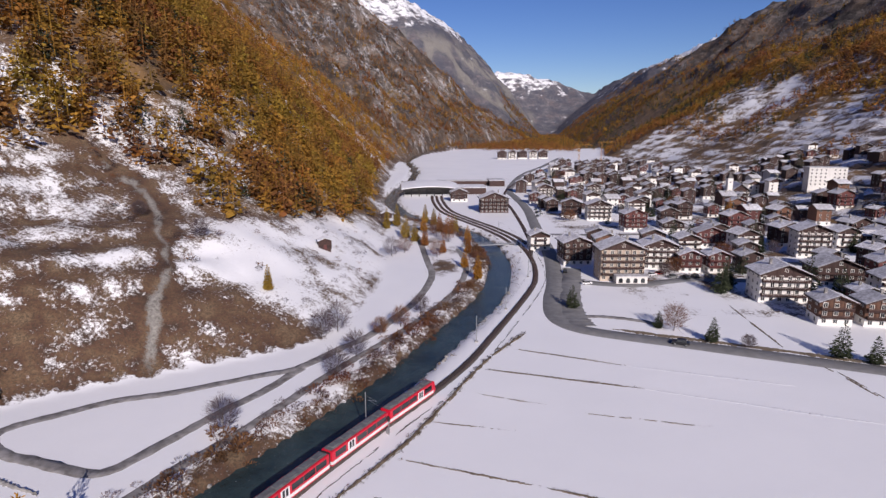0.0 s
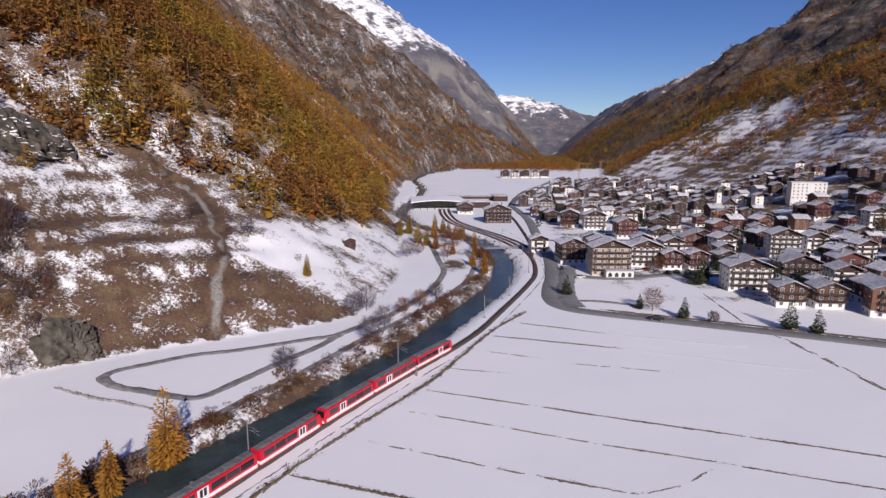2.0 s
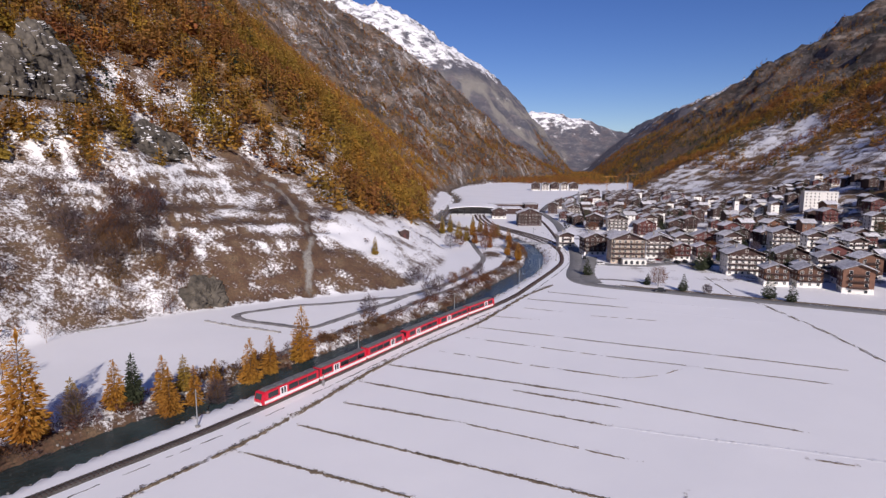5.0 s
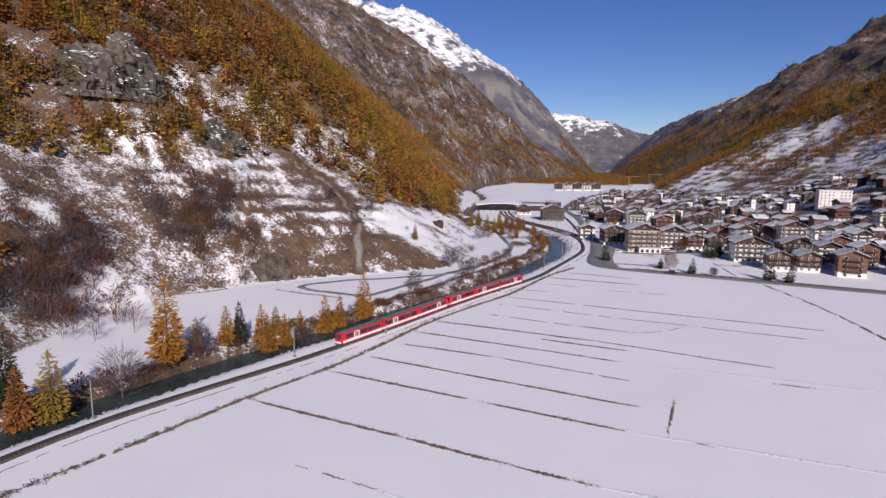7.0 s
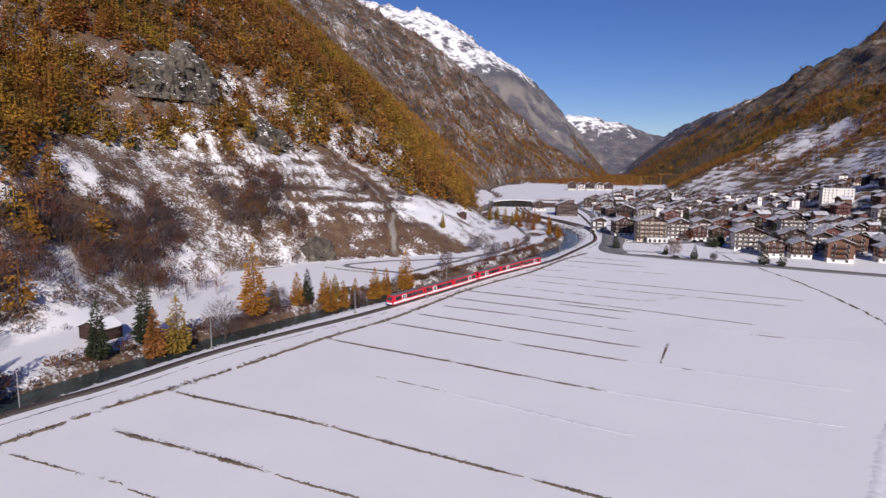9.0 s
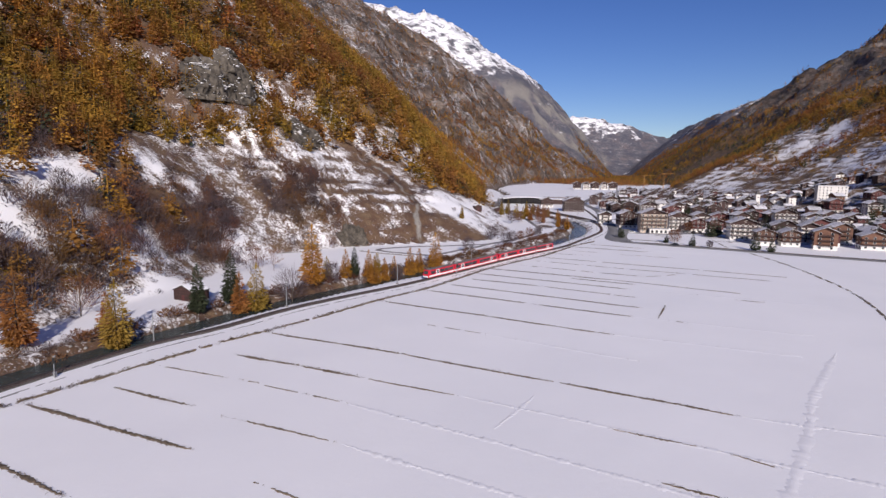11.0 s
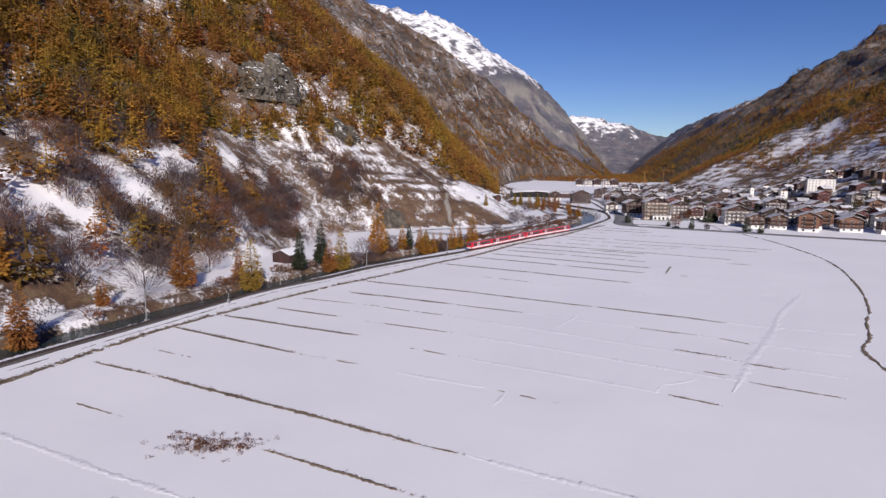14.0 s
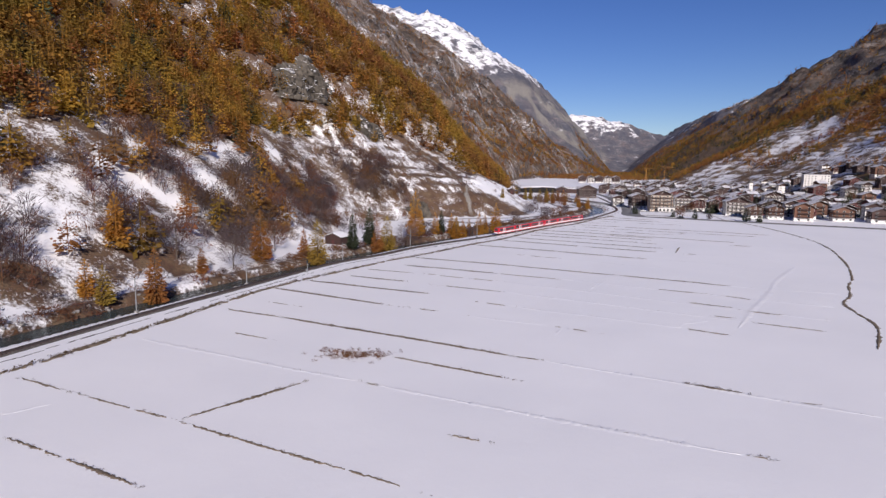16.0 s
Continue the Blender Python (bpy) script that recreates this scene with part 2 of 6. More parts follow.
RAIL = curve([(-215, -420), (-178, -300), (-151, -198), (-141, -156), (-132, -122), (-117, -70), (-104, -45), (-91, -16), (-64, 26), (-46, 59), (-32, 86),
              (-21, 106), (-11, 123), (-3, 136), (7, 155), (15, 175), (33, 223), (40.5, 250), (44, 288), (41, 332), (31, 369), (18, 403), (3, 446), (-4, 500), (-6, 545)])
RAIL_NORTH = curve([(44, 290), (49, 324), (52, 380), (54, 458), (55, 530), (70, 620), (110, 760), (170, 930), (230, 1150)])
RIVER = curve([(-235, -420), (-188, -290), (-165, -200), (-156, -165), (-147, -132), (-138, -104), (-127, -72), (-118, -48), (-108, -22), (-96, 2), (-78, 34), (-60, 64),
               (-46, 87), (-33, 110), (-22, 129), (-11, 151), (0, 178), (18, 224), (27, 270), (27, 306), (24, 335), (15, 368), (-6, 402), (-28, 440), (-46, 520), (-46, 600),
               (-38, 760), (-44, 900), (-62, 1090), (-40, 1400), (60, 1700), (230, 2100)], 4)
ROAD = curve([(330, 75), (200, 118), (120, 150), (100, 158.5), (72, 170.5), (50, 180), (42, 187), (39.5, 198), (42, 217), (48, 245), (55, 297), (59, 362), (66, 462), (66, 534), (68, 605),
              (104, 776), (156, 932), (227, 1164)])
TRACK_LOOP = curve([(-81, 106), (-90, 109), (-97, 115), (-95, 120.5), (-89, 125), (-80, 132), (-68, 136.5), (-50, 146.5), (-40, 152), (-31, 166), (-24, 176), (-18, 191), (-10, 217), (-5, 251), (-8, 284),
                    (-15, 343), (-24, 387), (-39, 440)], 2)
TRACK_INNER = curve([(-39, 152), (-45, 138), (-51, 128), (-58, 114.5), (-62, 106.5), (-65, 102.5), (-69, 102), (-81, 106)], 2)
RIVER_PATH = curve([(-68, 72), (-56, 95), (-53, 102), (-46, 114), (-38, 131), (-28, 153), (-18, 172), (-5, 200), (6, 233), (11, 272), (8, 310)], 2)

# west wall of the valley: y, x of its foot, heights 50, 100, 200, 500 and 1000 m behind the foot
WEST_NEAR = np.array([(-1500, -420, 20, 50, 110, 330, 650), (-300, -188, 22, 52, 118, 330, 650), (-170, -170, 26, 60, 124, 340, 660), (-80, -156, 36, 72, 136, 350, 680),
                      (0, -148, 42, 80, 150, 380, 700), (55, -150, 46, 86, 165, 390, 720), (100, -140, 42, 82, 166, 400, 720), (133, -106, 28, 60, 142, 385, 700),
                      (150, -75, 22, 50, 135, 380, 700), (175, -36, 20, 31, 105, 370, 700), (220, -30, 27, 42, 110, 370, 700)], float)
WEST_FAR = np.array([(280, -30, 30, 66, 140, 390, 710), (350, -38, 38, 92, 166, 420, 760), (420, -45, 44, 108, 185, 430, 780), (600, -62, 50, 105, 195, 450, 800),
                     (1000, -82, 45, 92, 182, 440, 830), (1300, -40, 36, 72, 150, 410, 785), (1700, 95, 35, 72, 150, 410, 770), (2200, 290, 34, 72, 152, 415, 735),
                     (2600, 430, 15, 30, 60, 170, 340), (3100, 500, 50, 102, 205, 510, 850), (4000, 640, 64, 136, 268, 590, 930), (6000, 700, 62, 128, 255, 590, 930)], float)
# east wall: y, x of its foot, heights 100, 200, 400, 800 and 1600 m behind it
EAST = np.array([(-1500, 420, 15, 40, 120, 360, 800), (0, 300, 14, 38, 115, 360, 800), (300, 255, 16, 42, 125, 380, 820), (400, 255, 26, 52, 135, 390, 830), (500, 264, 32, 62, 155, 420, 860), (750, 320, 26, 75, 195, 480, 900),
                 (1000, 350, 38, 92, 212, 455, 700), (1200, 322, 50, 98, 195, 430, 680), (1500, 400, 55, 112, 232, 480, 740), (2000, 455, 80, 158, 292, 555, 810), (3000, 600, 85, 160, 290, 465, 680), (6000, 900, 85, 160, 285, 440, 600)], float)


def lattice(x, y, seed):
    h = np.sin(x * 127.1 + y * 311.7 + seed * 74.7) * 43758.5453
    return h - np.floor(h)


def value_noise(x, y, seed=0):
    i, j = np.floor(x), np.floor(y)
    u, v = x - i, y - j
    u, v = u * u * (3 - 2 * u), v * v * (3 - 2 * v)
    return (lattice(i, j, seed) * (1 - u) + lattice(i + 1, j, seed) * u) * (1 - v) + (lattice(i, j + 1, seed) * (1 - u) + lattice(i + 1, j + 1, seed) * u) * v


def fbm(x, y, size, octaves=4, seed=0):
    t, a, s = 0, 0.5, 0
    for k in range(octaves):
        t = t + a * value_noise(x / size * 2**k + 17.3 * k, y / size * 2**k - 9.1 * k, seed + k)
        s, a = s + a, a * 0.5
    return t / s


def ridged(x, y, size, octaves=4, seed=0):
    t, a, s = 0, 0.5, 0
    for k in range(octaves):
        t = t + a * (1 - np.abs(2 * value_noise(x / size * 2**k + 5.3 * k, y / size * 2**k + 3.1 * k, seed + k) - 1))
        s, a = s + a, a * 0.5
    return t / s


def smooth(a, b, v):
    t = np.clip((v - a) / (b - a), 0, 1)
    return t * t * (3 - 2 * t)


def to_line(x, y, line):
    """Distance from plan points to a line."""
    best = np.full(np.shape(x), 1e9)
    pts = line[::2] if len(line) > 60 else line
    for (ax, ay), (bx, by) in zip(pts[:-1], pts[1:]):
        dx, dy = bx - ax, by - ay
        t = np.clip(((x - ax) * dx + (y - ay) * dy) / (dx * dx + dy * dy + 1e-9), 0, 1)
        best = np.minimum(best, (x - ax - t * dx) ** 2 + (y - ay - t * dy) ** 2)
    return np.sqrt(best)


def wall_height(table, d, y, steps):
    h = [np.zeros_like(y)] + [np.interp(y, table[:, 0], table[:, k]) for k in range(2, 7)]
    z = np.zeros_like(d)
    for i in range(5):
        z += np.clip((d - steps[i]) / (steps[i + 1] - steps[i]), 0, 1) * (h[i + 1] - h[i])
    return z


WEST = np.vstack([WEST_NEAR, WEST_FAR])


# rock steps in the west slope: middle x, y, reach across and along the slope, height
CLIFFS = [(-218, 172, 26, 38, 22), (-176, 202, 15, 18, 10), (-232, 118, 20, 16, 12), (-242, 262, 22, 18, 14), (-150, 330, 20, 30, 14), (-112, 380, 14, 26, 12), (-200, 300, 22, 24, 16)]


def west_d(x, y):
    return sum(np.interp(y + k, WEST[:, 0], WEST[:, 1]) for k in (-9, 0, 9)) / 3 - x + 7 * (fbm(x, y, 34, 3, 5) - 0.5)


def east_d(x, y):
    return x - np.interp(y, EAST[:, 0], EAST[:, 1])


def height(x, y):
    x, y = np.asarray(x, float), np.asarray(y, float)
    dw, de = west_d(x, y), east_d(x, y)
    zw = sum(wall_height(WEST, dw, y + k, (0, 50, 100, 200, 500, 1000)) for k in (-10, 0, 10)) / 3
    ze = wall_height(EAST, de, y, (0, 100, 200, 400, 800, 1600))
    zw = zw + 0.18 * np.clip(dw - 1000, 0, 1000) * smooth(2600, 3000, y)
    far = smooth(500, 1600, y)
    rough = smooth(10, 260, dw)
    zw = zw + rough * ((ridged(x, y, 120, 5, 3) - 0.62) * (34 + 60 * far) + (fbm(x, y, 22, 3, 9) - 0.5) * 9)
    zw = zw + smooth(4, 40, dw) * (1 - smooth(80, 220, dw)) * (fbm(x, y, 11, 3, 21) - 0.5) * 3.0
    # terraces on the bank below the cliffs
    ter = smooth(14, 34, dw) * (1 - smooth(95, 125, dw)) * smooth(118, 140, y) * (1 - smooth(195, 225, y))
    zw = zw + ter * 0.9 * np.sin(zw * 2 * math.pi / 7.0 + 7 * fbm(x, y, 40, 3, 44))
    jag = 12 * (fbm(x, y, 14, 3, 23) - 0.5)
    for cx, cy, sx, sy, lift in CLIFFS:
        m = np.exp(-(((x - cx) / sx) ** 2 + ((y - cy) / sy) ** 2) ** 2)
        zw = zw + m * 0.4 * (lift * smooth(-4, 6, cx - x + jag) - lift * 0.45 + 5 * (ridged(x, y, 8, 3, 27) - 0.6))
    ze = ze + smooth(60, 420, de) * ((ridged(x, y, 210, 5, 13) - 0.62) * (36 + 60 * far + 50 * smooth(200, 320, ze)) + (fbm(x, y, 30, 3, 19) - 0.5) * 10)
    ze = ze + smooth(8, 60, de) * (1 - smooth(200, 300, de)) * (1.2 * np.sin(ze * 2 * math.pi / 9.0 + 9 * fbm(x, y, 90, 3, 45)) + (fbm(x, y, 16, 3, 29) - 0.5) * 3)
    end = smooth(3700, 4500, y) * (215 + 190 * ridged(x, y, 520, 6, 31) + 90 * ridged(x, y, 150, 4, 33)) * (1 - 0.42 * smooth(500, 1350, x))
    z = np.maximum(np.maximum(np.maximum(zw, ze), end), 0)
    z = z + (1 - smooth(0, 30, np.maximum(dw, de))) * (fbm(x, y, 26, 3, 41) - 0.5) * 0.35
    river = to_line(x, y, RIVER)
    z = z * smooth(7.5, 26, river)
    z = z - 3.2 * (1 - smooth(4.2, 8.0, river + 0.8 * (fbm(x, y, 9, 2, 47) - 0.5)))
    return z


def ground_z(x, y):
    return float(height(np.array([x]), np.array([y]))[0])


# ---- mesh helpers ----
def link_mesh(name, verts, faces, mat, parent=None, smooth_it=False):
    me = bpy.data.meshes.new(name)
    me.from_pydata([tuple(v) for v in verts], [], [tuple(int(i) for i in f) for f in faces])
    for m in (mat if isinstance(mat, (list, tuple)) else [mat]):
        me.materials.append(m)
    if smooth_it:
        me.shade_smooth()
    ob = new(name, me)
    if parent:
        ob.parent = parent
    return ob


def big_mesh(name, verts, faces, mat, smooth_it=False):
    """A mesh out of arrays; all faces have the same number of corners."""
    verts, faces = np.asarray(verts, np.float32), np.asarray(faces, np.int32)
    me = bpy.data.meshes.new(name)
    me.vertices.add(len(verts))
    me.vertices.foreach_set("co", verts.ravel())
    k = faces.shape[1]
    me.loops.add(faces.size)
    me.loops.foreach_set("vertex_index", faces.ravel())
    me.polygons.add(len(faces))
    me.polygons.foreach_set("loop_start", np.arange(0, faces.size, k, dtype=np.int32))
    me.update(calc_edges=True)
    for m in (mat if isinstance(mat, (list, tuple)) else [mat]):
        me.materials.append(m)
    if smooth_it:
        me.shade_smooth()
    return me


def part(name, bm, mat, parent=None, label=""):
    me = bpy.data.meshes.new(name)
    bm.to_mesh(me)
    bm.free()
    for m in (mat if isinstance(mat, (list, tuple)) else [mat]):
        me.materials.append(m)
    ob = new(name, me)
    if parent:
        ob.parent = parent
    if label:
        ob["label"] = label
    return ob


def shared(name, me, parent, m=None):
    ob = new(name, me)
    ob.parent = parent
    if m is not None:
        ob.matrix_basis = m
    return ob


def box(bm, x0, x1, y0, y1, z0, z1, bevel=0.0):
    g = bmesh.ops.create_cube(bm, size=1.0, matrix=Matrix.Translation(((x0 + x1) / 2, (y0 + y1) / 2, (z0 + z1) / 2)) @ Matrix.Diagonal((x1 - x0, y1 - y0, z1 - z0, 1)))
    if bevel:
        edges = {e for v in g["verts"] for e in v.link_edges}
        bmesh.ops.bevel(bm, geom=list(edges), offset=bevel, segments=2, affect="EDGES")
    return g["verts"]


def rod(bm, a, b, r0, r1=None, sides=6):
    a, b = Vector(a), Vector(b)
    d = b - a
    m = Matrix.Translation((a + b) / 2) @ d.to_track_quat("Z", "Y").to_matrix().to_4x4()
    bmesh.ops.create_cone(bm, cap_ends=True, segments=sides, radius1=r0, radius2=r0 if r1 is None else r1, depth=d.length, matrix=m)


def offset_line(line, off):
    t = np.gradient(line, axis=0)
    t /= np.hypot(t[:, 0], t[:, 1])[:, None] + 1e-9
    return line + np.column_stack([t[:, 1], -t[:, 0]]) * off


def ribbon(name, line, profile, mat, lift=0.0, follow=True, wobble=0.0, base=None):
    """A strip along a plan line. profile: (offset to the right, height) pairs."""
    rng = np.random.default_rng(len(line))
    z = height(line[:, 0], line[:, 1]) if follow else np.zeros(len(line))
    if base is not None:
        z = np.full(len(line), base, float)
    k = len(profile)
    verts = []
    for o, h in profile:
        off = o + (rng.normal(0, wobble, len(line)) if wobble else 0)
        p = line + (offset_line(line, 1.0) - line) * np.reshape(off, (-1, 1) if np.ndim(off) else (1, 1))
        verts.append(np.column_stack([p, z + h + lift]))
    verts = np.stack(verts, 1).reshape(-1, 3)
    n = len(line)
    i, j = np.meshgrid(np.arange(n - 1), np.arange(k - 1), indexing="ij")
    a = (i * k + j).ravel()
    faces = np.column_stack([a, a + 1, a + k + 1, a + k])[:, ::-1]
    return new(name, big_mesh(name, verts, faces, mat))


# ---- the ground: one sheet, finest in the valley ----
def build_ground():
    cx, cy = -45.0, -330.0
    a = np.unique(np.concatenate([np.arange(-180, -62, 4.0), np.arange(-60, 50, 0.28), np.arange(52, 180.1, 4.0)]))
    r = np.concatenate([[0.5], np.geomspace(8, 90, 30)[:-1], np.geomspace(90, 900, 300)[:-1], np.geomspace(900, 1650, 105)[:-1], np.geomspace(1650, 4950, 125)])
    rr, aa = np.meshgrid(r, np.radians(a), indexing="ij")
    x, y = cx + rr * np.sin(aa), cy + rr * np.cos(aa)
    z = height(x, y)
    n, k = rr.shape
    i, j = np.meshgrid(np.arange(n - 1), np.arange(k - 1), indexing="ij")
    q = (i * k + j).ravel()
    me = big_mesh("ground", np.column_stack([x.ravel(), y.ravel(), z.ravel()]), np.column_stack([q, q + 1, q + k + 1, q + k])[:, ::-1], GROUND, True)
    x, y, z = x.ravel(), y.ravel(), z.ravel()
    dw, de = west_d(x, y), east_d(x, y)
    big, mid = fbm(x, y, 60, 4, 51), fbm(x, y, 14, 3, 53)
    floor = 1 - smooth(0, 8, np.maximum(dw, de))
    west, east = smooth(0, 8, dw), smooth(0, 8, de)
    slope = smooth(-7, -1, dw + 3 * (mid - 0.5))
    snow = (1 - smooth(0, 8, de)) * 1.25
    # the west bank, from south to north
    meadow = smooth(0, 10, y - (184 + 0.55 * np.clip(-60 - x, -40, 200))) * (1 - smooth(-4, 14, y - (224 + 0.62 * np.clip(-87 - x, -30, 300)))) * (1 - smooth(140, 165, dw))
    low = np.interp(y, [165, 222, 250, 300, 350, 400], [60, 60, 46, 28, 16, 6])
    meadow = np.maximum(meadow, (1 - smooth(-4, 6, dw - low)) * smooth(165, 190, y) * (1 - smooth(380, 430, y)))
    ter = smooth(8, 18, z) * (1 - smooth(55, 75, z)) * smooth(128, 145, y) * (1 - smooth(215, 240, y))
    band = 0.5 + 0.5 * np.sin(z * 2 * math.pi / 7.0 + 1.0 + 7 * fbm(x, y, 40, 3, 44))
    brown = (1 - smooth(12, 21, z)) * smooth(112, 134, y) * (1 - smooth(184, 196, y + 0.2 * (z - 10)))
    s_w = 0.32 + 0.9 * (big - 0.5) + 0.4 * (mid - 0.5)
    s_w = s_w * (1 - ter) + ter * (0.25 + 0.42 * band + 0.60 * (mid - 0.5) + 0.5 * (big - 0.5))
    s_w = s_w * (1 - brown) + brown * (0.17 + 0.20 * band + 0.9 * (mid - 0.5))
    s_w = np.maximum(s_w, meadow * (0.63 + 0.9 * (mid - 0.5) + 0.5 * (big - 0.5)))
    s_w = np.maximum(s_w, (1 - smooth(70, 110, y)) * (1 - smooth(40, 100, dw)) * (np.interp(y, [-70, -40, 60, 100], [0.80, 0.68, 0.62, 0.5]) + 0.9 * (big - 0.5) + 1.8 * (mid - 0.5)))
    up = smooth(70, 150, z)
    s_w = s_w * (1 - up) + up * (0.24 + 0.8 * (mid - 0.5))
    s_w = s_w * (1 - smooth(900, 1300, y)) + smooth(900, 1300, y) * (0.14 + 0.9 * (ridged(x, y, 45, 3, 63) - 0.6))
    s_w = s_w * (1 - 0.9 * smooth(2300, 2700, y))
    top = smooth(470, 620, z + 90 * (fbm(x, y, 300, 4, 57) - 0.5)) * smooth(2500, 3000, y)
    s_w = np.maximum(s_w, top * 0.57)
    snow = snow * (1 - slope) + slope * s_w
    past = smooth(2, 20, de) * (1 - smooth(270, 360, de + 150 * (big - 0.5))) * (1 - smooth(0, 60, y - 1150 - 0.3 * de))
    s_e = 0.12 + 0.5 * (big - 0.5)
    s_e = np.maximum(s_e, past * (0.46 + 0.17 * np.sin(z * 2 * math.pi / 9.0 + 9 * fbm(x, y, 90, 3, 45)) + 1.3 * (mid - 0.5) + 0.8 * (big - 0.5)))
    s_e = np.maximum(s_e, smooth(330, 420, z + 60 * (big - 0.5)) * smooth(2500, 2900, y) * 0.75)
    snow = snow * (1 - east * (1 - west)) + east * (1 - west) * s_e
    rough_end = smooth(3900, 4300, y)
    snow = snow * (1 - smooth(1500, 1700, y) * floor)
    snow = np.where(rough_end > 0, np.maximum(snow * (1 - rough_end), rough_end * smooth(230, 420, z + 160 * (ridged(x, y, 120, 4, 65) - 0.6)) * 0.68), snow)
    bank = 1 - smooth(5.6, 7.4, to_line(x, y, RIVER))
    snow = snow * (1 - bank * 0.9)
    away = to_line(x, y, RIVER)
    village = smooth(62, 80, x) * smooth(188, 200, y) * (1 - smooth(700, 800, y)) * (1 - smooth(0, 40, de))
    flat = smooth(225, 260, y) * (1 - smooth(400, 430, y)) * (1 - smooth(30, 45, away)) * (x < np.interp(y, RIVER[:, 1], RIVER[:, 0]))
    snow = np.minimum(snow, np.where(village > 0, 1.3 - village * (0.62 - 1.5 * (mid - 0.5)), 1.3))
    snow = np.minimum(snow, np.where(flat > 0, 1.3 - flat * (0.66 - 1.6 * (mid - 0.5)), 1.3))
    fringe = (1 - smooth(9, 15, away + 5 * (mid - 0.5))) * (x < np.interp(y, RIVER[:, 1], RIVER[:, 0])) * (1 - smooth(250, 420, y))
    snow = snow * (1 - fringe) + fringe * np.minimum(snow, 0.38 + 1.2 * (mid - 0.5))
    rock = west * np.clip(0.10 + 0.5 * smooth(60, 130, z) * ridged(x, y, 50, 3, 61) + 0.55 * smooth(700, 1300, y), 0, 1)
    rock = np.maximum(rock, east * (0.15 + 0.85 * smooth(-70, 40, z + 90 * (big - 0.5) - np.interp(y, [900, 1700, 2500], [250, 205, 140]))))
    cliff = sum(np.exp(-(((x - cx) / sx) ** 2 + ((y - cy) / sy) ** 2) ** 2) * (1 - smooth(5, 13, np.abs(cx - x + 12 * (fbm(x, y, 14, 3, 23) - 0.5)))) for cx, cy, sx, sy, lift in CLIFFS)
    rock = np.clip(np.maximum(rock, cliff * 0.8), 0, 1)
    wood = np.maximum(west * smooth(0, 60, y - 215 + 0.5 * (x + 87)) * (1 - 0.55 * smooth(900, 1500, y)) * 0.75 * (1 - meadow), east * 0.8 * (1 - smooth(-80, 10, z - np.interp(y, [900, 1700, 2500], [270, 215, 150]))))
    wood = np.maximum(wood, smooth(1500, 1700, y) * floor)
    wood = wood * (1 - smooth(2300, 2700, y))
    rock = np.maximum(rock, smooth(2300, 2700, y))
    gully = curve([(-158, 246), (-140, 240), (-127, 238), (-114, 229), (-101, 208), (-90, 186), (-84, 171), (-82, 159), (-79, 147)])
    to_gully = to_line(x + 5 * (fbm(x, y, 12, 2, 73) - 0.5), y + 5 * (fbm(x, y, 12, 2, 75) - 0.5), gully) + 2.2 * (mid - 0.5)
    scree = np.maximum(0.85 * (1 - smooth(0.1, 2.4, to_gully)), 0.72 * smooth(2700, 2900, y) * (1 - smooth(3900, 4200, y)) * (1 - smooth(440, 560, z)) * smooth(0, 60, dw) * smooth(20, 60, z) * smooth(0.5, 0.8, ridged(x, y, 130, 4, 71)))
    snow = snow * (1 - 0.9 * (1 - smooth(0.6, 4.5, to_gully))) - 0.35 * (1 - smooth(3, 13, to_gully)) * smooth(10, 30, z)
    snow = snow * (1 - 0.8 * np.clip(cliff, 0, 1))
    # the last mask marks the far range, where haze is painted into the rock
    for nm, val in (("snow", snow), ("rock", rock), ("wood", wood), ("scree", scree), ("hazed_range", smooth(2500, 2800, y))):
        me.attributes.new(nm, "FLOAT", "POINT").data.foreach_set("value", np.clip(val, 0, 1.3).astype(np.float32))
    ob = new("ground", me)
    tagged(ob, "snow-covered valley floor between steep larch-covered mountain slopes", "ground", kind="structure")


build_ground()
river = ribbon("water", RIVER, [(-9, 0), (-4, 0), (0, 0), (4, 0), (9, 0)], WATER, follow=False, base=-2.1)
tagged(river, "dark green fast mountain river with small white ripples", "river", kind="structure")
road = ribbon("road", ROAD, [(-3.9, -0.3), (-3.4, 0.10), (0, 0.16), (3.4, 0.10), (3.9, -0.3)], ASPHALT, 0.12)
tagged(road, "grey asphalt valley road cleared of snow", "road", kind="structure")
for nm, ln, w in (("farm_track", TRACK_LOOP, 1.45), ("farm_track_inner", TRACK_INNER, 1.4), ("riverside_path", RIVER_PATH, 1.25)):
    tagged(ribbon(nm, ln, [(-w - 0.3, -0.25), (-w, 0.0), (-0.45, 0.0), (0, 0.05), (0.45, 0.0), (w, 0.0), (w + 0.3, -0.25)], GRAVEL_ROAD, 0.1, wobble=0.12), "grey gravel farm track through the snow", "track", kind="structure")
for nm, ln in (("rail_bed", RAIL), ("rail_bed_north", RAIL_NORTH)):
    tagged(ribbon(nm, ln, [(-1.5, -0.6), (-0.95, 0.25), (0.95, 0.25), (1.5, -0.6)], BALLAST, 0.15, wobble=0.08), "dark ballast bed of a single railway track", "railway", kind="structure")


